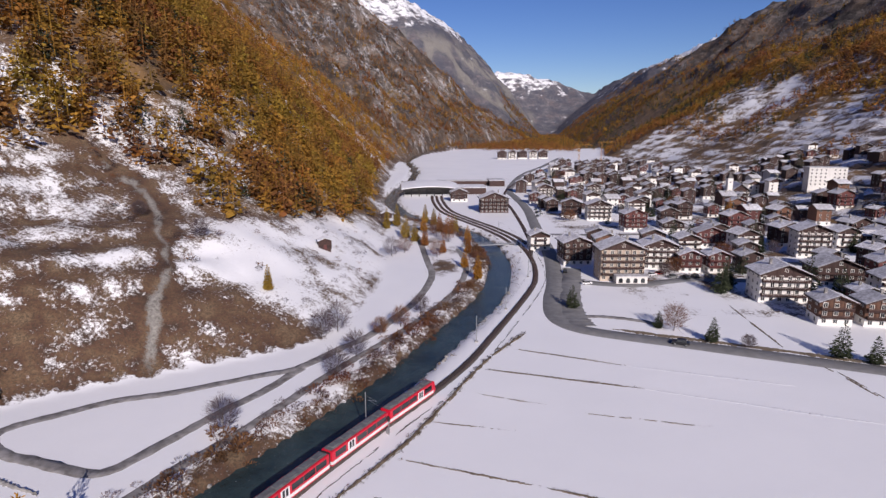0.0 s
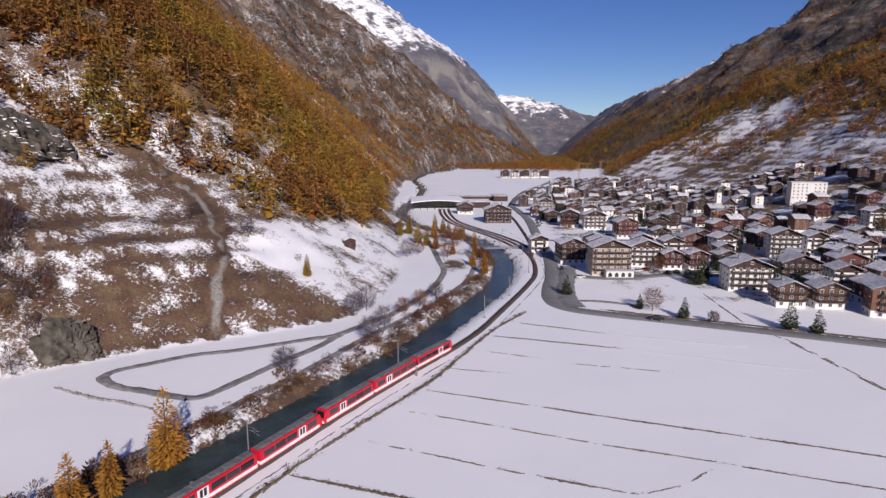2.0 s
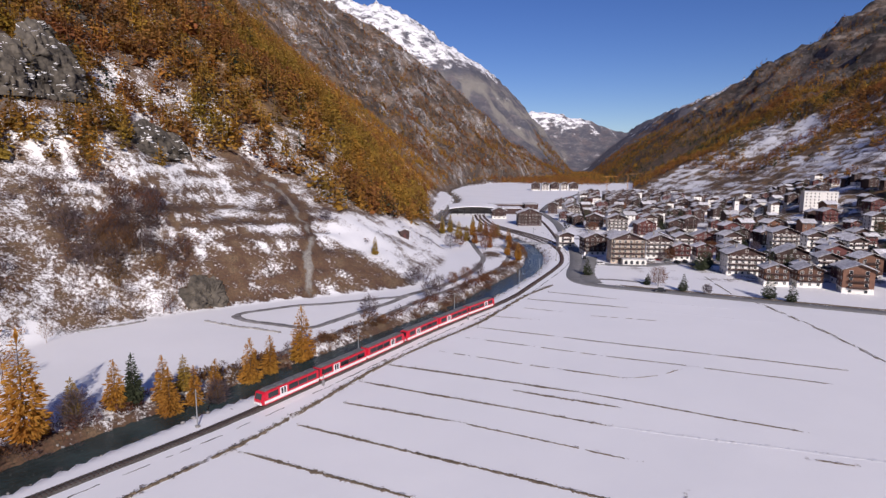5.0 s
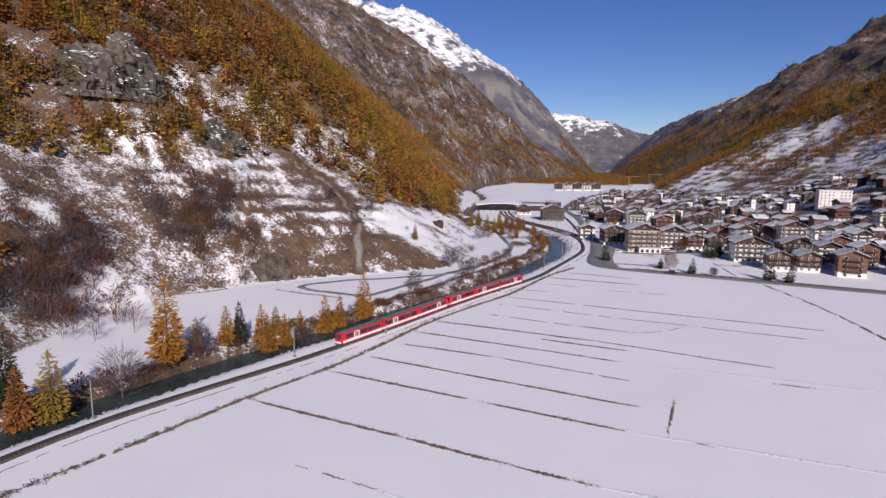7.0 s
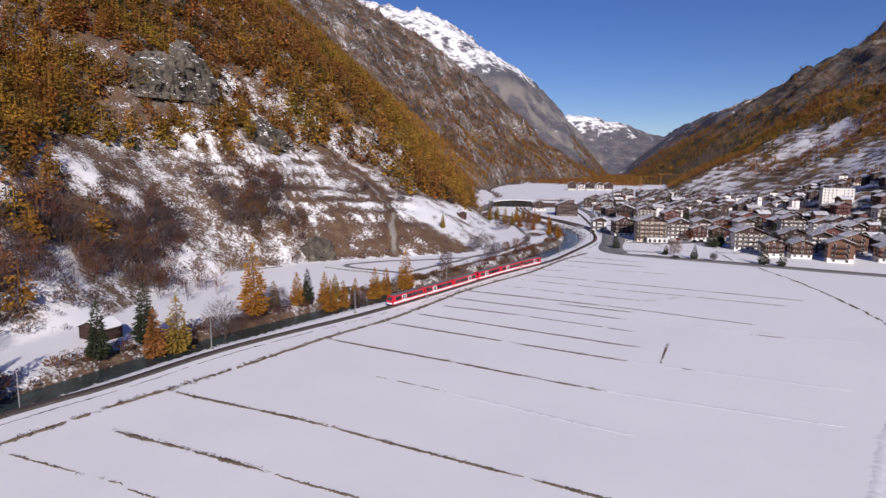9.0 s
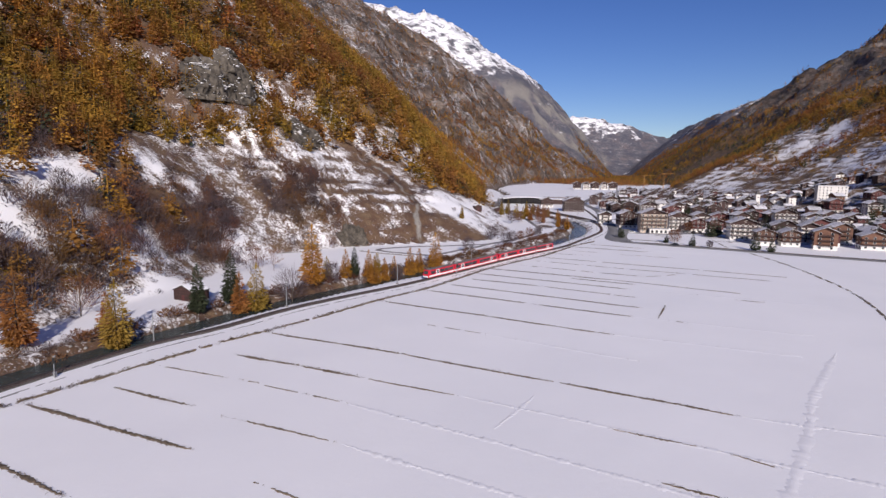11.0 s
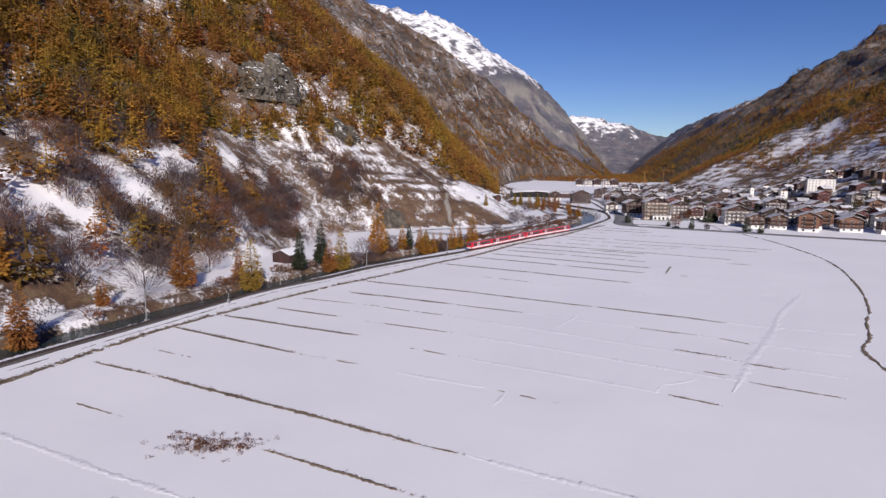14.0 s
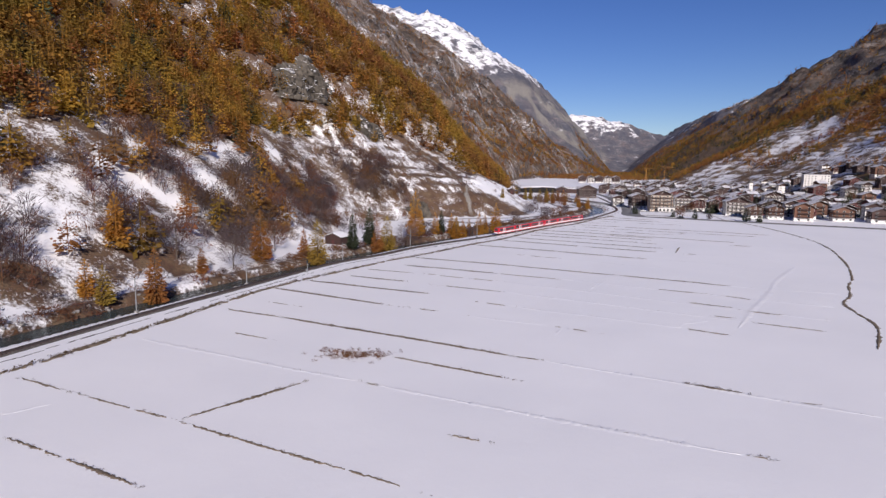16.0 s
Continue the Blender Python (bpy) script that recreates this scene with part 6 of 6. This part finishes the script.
def build_village():
    rng = random.Random(17)
    spots = [(312, 486, 18)]
    for i, (x, y, w, d, n, st, yaw) in enumerate(NEAR_HOUSES + MORE_HOUSES):
        x, w, d = x + 0.1 * w, w * 0.78, d * 0.72
        at(house(w, d, n, st, 2 if i < 20 else 1, "hotel" if st == "cream" else "chalet", i), x, y, yaw)
        spots.append((x, y + d / 2, max(w, d) * 0.62))
    kinds = []
    for i, (w, d, n, st) in enumerate(((11, 9, 4, "mixed"), (12, 9, 3, "dark"), (10, 8, 3, "dark"), (12, 9, 4, "white"), (13, 9, 4, "red"), (9, 8, 3, "dark"), (12, 9, 4, "orange"), (8, 7, 3, "red"), (14, 10, 4, "mixed"), (11, 9, 4, "white"))):
        kinds.append((w, house(w, d, n, st, 1, "chalet", 100 + i)))
    far_kinds = [(w, house(w, d, n, st, 0, "chalet", 130 + i)) for i, (w, d, n, st) in enumerate(((9, 7, 3, "dark"), (10, 8, 4, "mixed"), (8, 7, 3, "red"), (11, 8, 4, "white"), (8, 7, 3, "dark"), (10, 8, 4, "dark")))]
    first = set()
    placed = 0
    lines = (ROAD, RAIL_NORTH, STREET_A, STREET_B)
    for _ in range(9000):
        y = 175 + 800 * rng.random() ** 1.25
        west = np.interp(y, [175, 240, 330, 560, 700, 980], [150, 84, 76, 72, 105, 190])
        east = np.interp(y, [175, 300, 560, 700, 980], [290, 318, 395, 420, 430])
        x = rng.uniform(west, east)
        if y > 700 and x > 330:
            continue
        w, src = rng.choice(far_kinds if y > 470 else kinds)
        r = w * 0.62
        if any((x - a) ** 2 + (y - b) ** 2 < (r + c + 1.2) ** 2 for a, b, c in spots):
            continue
        if min(float(to_line(np.array([x]), np.array([y]), ln)[0]) for ln in lines) < r + 5:
            continue
        # open snowy gardens
        if ((x - 97) / 40) ** 2 + ((y - 208) / 34) ** 2 < 1 or ((x - 170) / 26) ** 2 + ((y - 392) / 20) ** 2 < 1 or ((x - 100) / 16) ** 2 + ((y - 450) / 26) ** 2 < 1:
            continue
        yaw = rng.choice((0, 0, 0, 0, -10, 8, 12, 90)) + rng.uniform(-8, 8)
        m = Matrix.Translation((x, y, ground_z(x, y) - 0.3)) @ Matrix.Rotation(radians(yaw), 4, "Z") @ Matrix.Translation((0, -w / 2, 0))
        if src not in first:
            first.add(src)
            src.matrix_basis = m
        else:
            copy_thing(src, m)
        spots.append((x, y, r))
        placed += 1
        if placed >= 250:
            break
    # gardens between the houses
    prng = np.random.default_rng(61)
    plants = [conifer(prng, 9, SPRUCE, "garden_spruce", "dark green spruce in a snowy village garden", 0.22, 0.4), conifer(prng, 7, SPRUCE, "garden_spruce", "small dark green spruce in a snowy village garden", 0.26, 0.4),
              bare_tree(prng, 7, TWIGS, "leafless fruit tree in a snowy village garden", 0.42, "garden_tree"), bare_tree(prng, 5, TWIGS_RED, "leafless russet shrub in a snowy village garden", 0.5, "garden_tree")]
    for p in plants:
        tagged(p, group="garden trees in the village")
    used = set()
    for _ in range(1400):
        y = 180 + 560 * rng.random() ** 1.2
        x = rng.uniform(np.interp(y, [175, 240, 330, 560, 760], [130, 84, 74, 78, 120]), np.interp(y, [175, 300, 560, 760], [280, 315, 380, 400]))
        if any((x - a) ** 2 + (y - b) ** 2 < (c * 1.12 + 1.5) ** 2 for a, b, c in spots) or min(float(to_line(np.array([x]), np.array([y]), ln)[0]) for ln in lines) < 6:
            continue
        if ((x - 88) / 34) ** 2 + ((y - 200) / 26) ** 2 < 1:
            continue
        k = rng.choice((0, 0, 1, 2, 2, 3))
        m = Matrix.Translation((x, y, ground_z(x, y) - 0.1)) @ Matrix.Rotation(rng.uniform(0, 6), 4, "Z") @ Matrix.Scale(rng.uniform(0.7, 1.4), 4)
        if k in used:
            copy_thing(plants[k], m)
        else:
            used.add(k)
            plants[k].matrix_basis = m
        spots.append((x, y, 2.2))
        if len(spots) > 450:
            break
    # far row of gabled houses on the snowfield
    for k in range(5):
        copy_thing(kinds[3 if k % 2 else 8][1], pose(112 + 20 * k, 1127 + 4 * k, 0, 0, 0, 4 * (k % 3)) @ Matrix.Scale(1.2, 4))
    # low arcade in front of the hotel
    root = tagged(new("restaurant_annex"), "low white arcaded restaurant annex in front of the hotel", "building")
    bm = bmesh.new()
    box(bm, -6.5, 6.5, 0, 4.2, -1, 3.2)
    part("wall", bm, PLASTER, root)
    bm = bmesh.new()
    box(bm, -6.8, 6.8, -0.4, 4.4, 3.2, 3.5, 0.05)
    part("terrace_roof", bm, ROOF_SNOW, root)
    for k in range(4):
        bm = bmesh.new()
        box(bm, -0.85, 0.85, -0.06, 0.02, 0.5, 1.7)
        bmesh.ops.create_cone(bm, cap_ends=True, segments=16, radius1=0.85, radius2=0.85, depth=0.075, matrix=Matrix.Translation((0, -0.022, 1.7)) @ Matrix.Rotation(math.pi / 2, 4, "X"))
        part("arched_window", bm, GLASS, root).location.x = -4.7 + 3.1 * k
    at(root, 79, 238.6, 0)
    # white block with a flat roof
    root = tagged(new("apartment_block"), "white flat-roofed apartment block above the village", "building")
    bm = bmesh.new()
    box(bm, -14, 14, 0, 12, -6, 15.0)
    part("wall", bm, PLASTER, root)
    bm = bmesh.new()
    box(bm, -14.4, 14.4, -0.4, 12.4, 15.0, 15.4)
    part("roof", bm, ROOF_SNOW, root)
    for f in range(5):
        for i in (0, 1, 2, 3, 5, 6, 7):
            window(root, Matrix.Translation((-12.0 + i * 3.4, -0.04, 1.6 + f * 2.9)))
    at(root, 312, 480, -12)
    # church
    root = tagged(new("church_tower"), "slim white church tower with a dark pointed roof", "church")
    bm = bmesh.new()
    box(bm, -2.2, 2.2, -2.2, 2.2, -1, 19)
    part("tower", bm, PLASTER, root)
    bm = bmesh.new()
    bmesh.ops.create_cone(bm, cap_ends=True, segments=4, radius1=3.5, radius2=0.05, depth=6, matrix=Matrix.Translation((0, 0, 22)) @ Matrix.Rotation(math.pi / 4, 4, "Z"))
    part("spire", bm, ROOF, root)
    for z in (15.5, 8):
        window(root, Matrix.Translation((0, -2.24, z)))
    at(root, 252, 520)
    at(house(14, 26, 3, "white", 1, "church_nave", 300, 0.8, 3), 262, 518, -10)


def build_station():
    root = tagged(new("station_hall"), "wide white curved roof of a railway terminal on dark columns", "station")
    bm = bmesh.new()
    nx, ny = 24, 10
    grid = []
    for i in range(nx + 1):
        u = i / nx
        grid.append([(-30 + 54 * u, 62 * v / ny, 7.2 + 2.4 * math.sin(math.pi * u) ** 0.8 + 1.2 * math.sin(math.pi * v / ny)) for v in range(ny + 1)])
    top = [[bm.verts.new(p) for p in r] for r in grid]
    low = [[bm.verts.new((p[0], p[1], p[2] - 0.7)) for p in r] for r in grid]
    for i in range(nx):
        for j in range(ny):
            bm.faces.new((top[i][j], top[i + 1][j], top[i + 1][j + 1], top[i][j + 1]))
            bm.faces.new((low[i][j], low[i][j + 1], low[i + 1][j + 1], low[i + 1][j]))
    for i in range(nx):
        bm.faces.new((low[i][0], low[i + 1][0], top[i + 1][0], top[i][0]))
        bm.faces.new((top[i][ny], top[i + 1][ny], low[i + 1][ny], low[i][ny]))
    for j in range(ny):
        bm.faces.new((top[0][j], top[0][j + 1], low[0][j + 1], low[0][j]))
        bm.faces.new((low[nx][j], low[nx][j + 1], top[nx][j + 1], top[nx][j]))
    bmesh.ops.recalc_face_normals(bm, faces=bm.faces)
    part("roof", bm, SNOW, root)
    for i in range(8):
        for y in (3, 56):
            bm = bmesh.new()
            rod(bm, (-28 + 7.1 * i, y, -0.5), (-28 + 7.1 * i, y, 7.2), 0.35, sides=8)
            part("column", bm, BLACK, root)
    bm = bmesh.new()
    box(bm, -27, 20, 22, 50, -0.5, 6.0)
    part("concourse", bm, ROOF, root)
    at(root, -8, 540, 4)
    for x, y, w, d, h in ((28, 560, 26, 30, 6), (30, 640, 74, 10, 5), (58, 632, 16, 26, 6)):
        b = tagged(new("station_canopy"), "long low flat-roofed station building with snow on top", "building")
        bm = bmesh.new()
        box(bm, -w / 2, w / 2, 0, d, -0.5, h)
        part("wall", bm, TIMBER, b)
        bm = bmesh.new()
        box(bm, -w / 2 - 0.8, w / 2 + 0.8, -0.8, d + 0.8, h, h + 0.5, 0.08)
        part("roof", bm, ROOF_SNOW, b)
        at(b, x, y, 2)
    at(house(14, 10, 3, "mixed", 1, "chalet", 401), 14, 505, 4)


def barn(w, d, h, label):
    root = tagged(new("log_barn"), label, "barn", group="log barns")
    for k in range(int(h / 0.3)):
        bm = bmesh.new()
        for a, b in (((-w / 2 - 0.2, 0), (w / 2 + 0.2, 0)), ((-w / 2 - 0.2, d), (w / 2 + 0.2, d))):
            rod(bm, (a[0], a[1], 0.15 + 0.3 * k), (b[0], b[1], 0.15 + 0.3 * k), 0.17, sides=7)
        for x in (-w / 2, w / 2):
            rod(bm, (x, -0.2, 0.28 + 0.3 * k), (x, d + 0.2, 0.28 + 0.3 * k), 0.17, sides=7)
        part("log_course", bm, TIMBER, root)
    bm = bmesh.new()
    prism(bm, w - 0.1, d - 0.1, -1.5, h, h + w * 0.2, 0.05)
    part("gable_wall", bm, TIMBER, root)
    bm = bmesh.new()
    slabs(bm, w, d, h, h + w * 0.2, 0.6, 0.6, 0.06, 0.16)
    roof = part("roof", bm, ROOF, root)
    bm = bmesh.new()
    slabs(bm, w, d, h, h + w * 0.2, 0.6, 0.6, 0.225, 0.18, 0.1)
    part("roof_snow", bm, SNOW, roof, "fresh white snow")
    bm = bmesh.new()
    box(bm, -0.6, 0.6, -0.2, -0.05, 0, 1.9)
    part("door", bm, TIMBER_RED, root)
    return root


def car(label, paint, name="parked_car"):
    root = tagged(new(name), label, "car")
    bm = bmesh.new()
    box(bm, -2.25, 2.25, -0.9, 0.9, 0.35, 1.0, 0.12)
    part("body", bm, paint, root)
    bm = bmesh.new()
    vs = box(bm, -1.6, 1.15, -0.82, 0.82, 0.95, 1.62)
    for v in vs:
        if v.co.z > 1.5:
            v.co.x *= 0.8
            v.co.y *= 0.86
    part("cabin_glass", bm, GLASS, root)
    bm = bmesh.new()
    box(bm, -1.25, 0.9, -0.7, 0.7, 1.60, 1.68, 0.03)
    part("roof", bm, paint, root)
    for x in (-1.4, 1.4):
        for y in (-0.82, 0.82):
            bm = bmesh.new()
            rod(bm, (x, y - 0.11, 0.34), (x, y + 0.11, 0.34), 0.34, sides=14)
            w = part("wheel", bm, BLACK, root)
            bm = bmesh.new()
            s = 1 if y > 0 else -1
            rod(bm, (x, y + s * 0.09, 0.34), (x, y + s * 0.125, 0.34), 0.2, sides=10)
            part("rim", bm, GALV, w)
    for y in (-0.6, 0.6):
        bm = bmesh.new()
        box(bm, 2.2, 2.28, y - 0.2, y + 0.2, 0.68, 0.85)
        part("headlight", bm, GALV, root)
    return root


def build_small_things():
    rng = random.Random(23)
    at(barn(5.2, 4.6, 3.6, "small brown log barn on the snowy meadow"), -51, 250, 20, -0.5)
    at(barn(8.5, 6.5, 3.4, "dark log barn below the slope near the river"), -132, -16, -20)
    at(barn(7, 6, 3.2, "brown log barn among the trees"), -40, 415, 10)
    paints = [simple("car_paint_" + n, a, b, 1.0, 0.3) for n, a, b in (("black", (0.012, 0.012, 0.014), (0.02, 0.02, 0.022)), ("white", (0.6, 0.6, 0.6), (0.7, 0.7, 0.7)), ("red", (0.3, 0.02, 0.02), (0.36, 0.025, 0.025)), ("grey", (0.12, 0.125, 0.13), (0.18, 0.185, 0.19)))]
    words = ("black", "white", "red", "grey")
    suv = car("dark four-wheel-drive car on the valley road", paints[0], "road_car")
    x, y, a = line_at(ROAD, s_near(ROAD, 71, 171))
    suv.matrix_basis = Matrix.Translation((x, y - 1.6, ground_z(x, y) + 0.27)) @ Matrix.Rotation(a, 4, "Z") @ Matrix.Scale(1.12, 4)
    cars = [tagged(car(words[k] + " car parked in the village", paints[k]), group="parked cars") for k in range(4)]
    for i, (x, y, yaw) in enumerate([(55, 258, 80), (92, 252, 20), (96, 254, 20), (100, 249, 15), (60, 238, 10), (105, 247, 100), (110, 249, 95), (116, 250, 95), (121, 249, 92), (155, 222, 10), (150, 224, 10), (68, 420, 90), (72, 428, 90), (70, 438, 92),
                                     (74, 446, 88), (72, 455, 85), (80, 470, 0), (84, 474, 0), (190, 276, 30), (196, 280, 30), (90, 480, 10), (130, 300, 15), (134, 302, 15)]):
        m = Matrix.Translation((x, y, ground_z(x, y) + 0.18)) @ Matrix.Rotation(radians(yaw), 4, "Z")
        k = rng.choice((0, 0, 1, 2, 3, 3)) if i >= 4 else i
        if i < 4:
            cars[i].matrix_basis = m
        else:
            copy_thing(cars[k], m)
    # footbridge over the river
    b = tagged(new("footbridge"), "slim grey footbridge with rails over the river", "bridge")
    bm = bmesh.new()
    box(bm, -16, 16, -1.2, 1.2, 0.2, 0.6, 0.05)
    part("deck", bm, GALV, b)
    for s in (-1, 1):
        bm = bmesh.new()
        for z in (1.0, 1.6):
            rod(bm, (-16, s * 1.15, z), (16, s * 1.15, z), 0.05, sides=5)
        for i in range(17):
            rod(bm, (-16 + 2 * i, s * 1.15, 0.5), (-16 + 2 * i, s * 1.15, 1.6), 0.04, sides=4)
        part("railing", bm, GALV, b)
    b.matrix_basis = pose(26, 318, 0.3, 0, 0, 14)
    # cranes on the building sites
    yellow = simple("crane_yellow", (0.32, 0.15, 0.03), (0.42, 0.21, 0.045), 1, 0.5)
    for x, y, h in ((205, 900, 34), (240, 905, 38)):
        c = tagged(new("tower_crane"), "yellow tower crane above the village roofs", "crane", group="tower cranes")
        bm = bmesh.new()
        for sx in (-0.7, 0.7):
            for sy in (-0.7, 0.7):
                rod(bm, (sx, sy, 0), (sx, sy, h), 0.14, sides=4)
        for k in range(int(h / 1.6)):
            rod(bm, (-0.7, -0.7, 1.6 * k), (0.7, -0.7, 1.6 * k + 1.6), 0.09, sides=4)
            rod(bm, (0.7, 0.7, 1.6 * k), (-0.7, 0.7, 1.6 * k + 1.6), 0.09, sides=4)
        part("mast", bm, yellow, c)
        bm = bmesh.new()
        box(bm, -8, 26, -0.3, 0.3, h, h + 0.6)
        part("jib", bm, yellow, c)
        at(c, x, y, 30)


STREET_A = curve([(52, 250), (64, 240), (80, 237), (96, 243), (110, 247), (132, 245), (150, 256), (158, 272), (176, 276), (200, 276), (216, 262), (240, 262), (275, 280)])
STREET_B = curve([(60, 352), (90, 350), (120, 352), (160, 350), (190, 348), (225, 352), (260, 380), (300, 420), (330, 470)])
for nm, ln, w in (("village_street", STREET_A, 3.0), ("village_street_upper", STREET_B, 2.4)):
    tagged(ribbon(nm, ln, [(-w - 0.4, -0.3), (-w, 0.05), (0, 0.1), (w, 0.05), (w + 0.4, -0.3)], ASPHALT, 0.12), "grey asphalt village street cleared of snow", "road", kind="structure")
tagged(ribbon("garden_track", curve([(43, 203), (48, 197), (58, 195.5), (68, 191), (72, 187)], 1), [(-1.6, -0.2), (-1.3, 0.04), (1.3, 0.04), (1.6, -0.2)], GRAVEL_ROAD, 0.1, wobble=0.2), "brown gravel track beside the road bend", "track", kind="structure")
tagged(ribbon("road_apron", curve([(44, 186), (43.5, 200), (46.5, 220), (52, 244), (57, 266)], 1), [(-1.5, -0.2), (-1, 0.135), (6.5, 0.135), (7.0, -0.2)], ASPHALT, 0.12, wobble=0.3), "wide grey asphalt apron at the road bend", "road", kind="structure")
build_village()
build_station()
build_small_things()
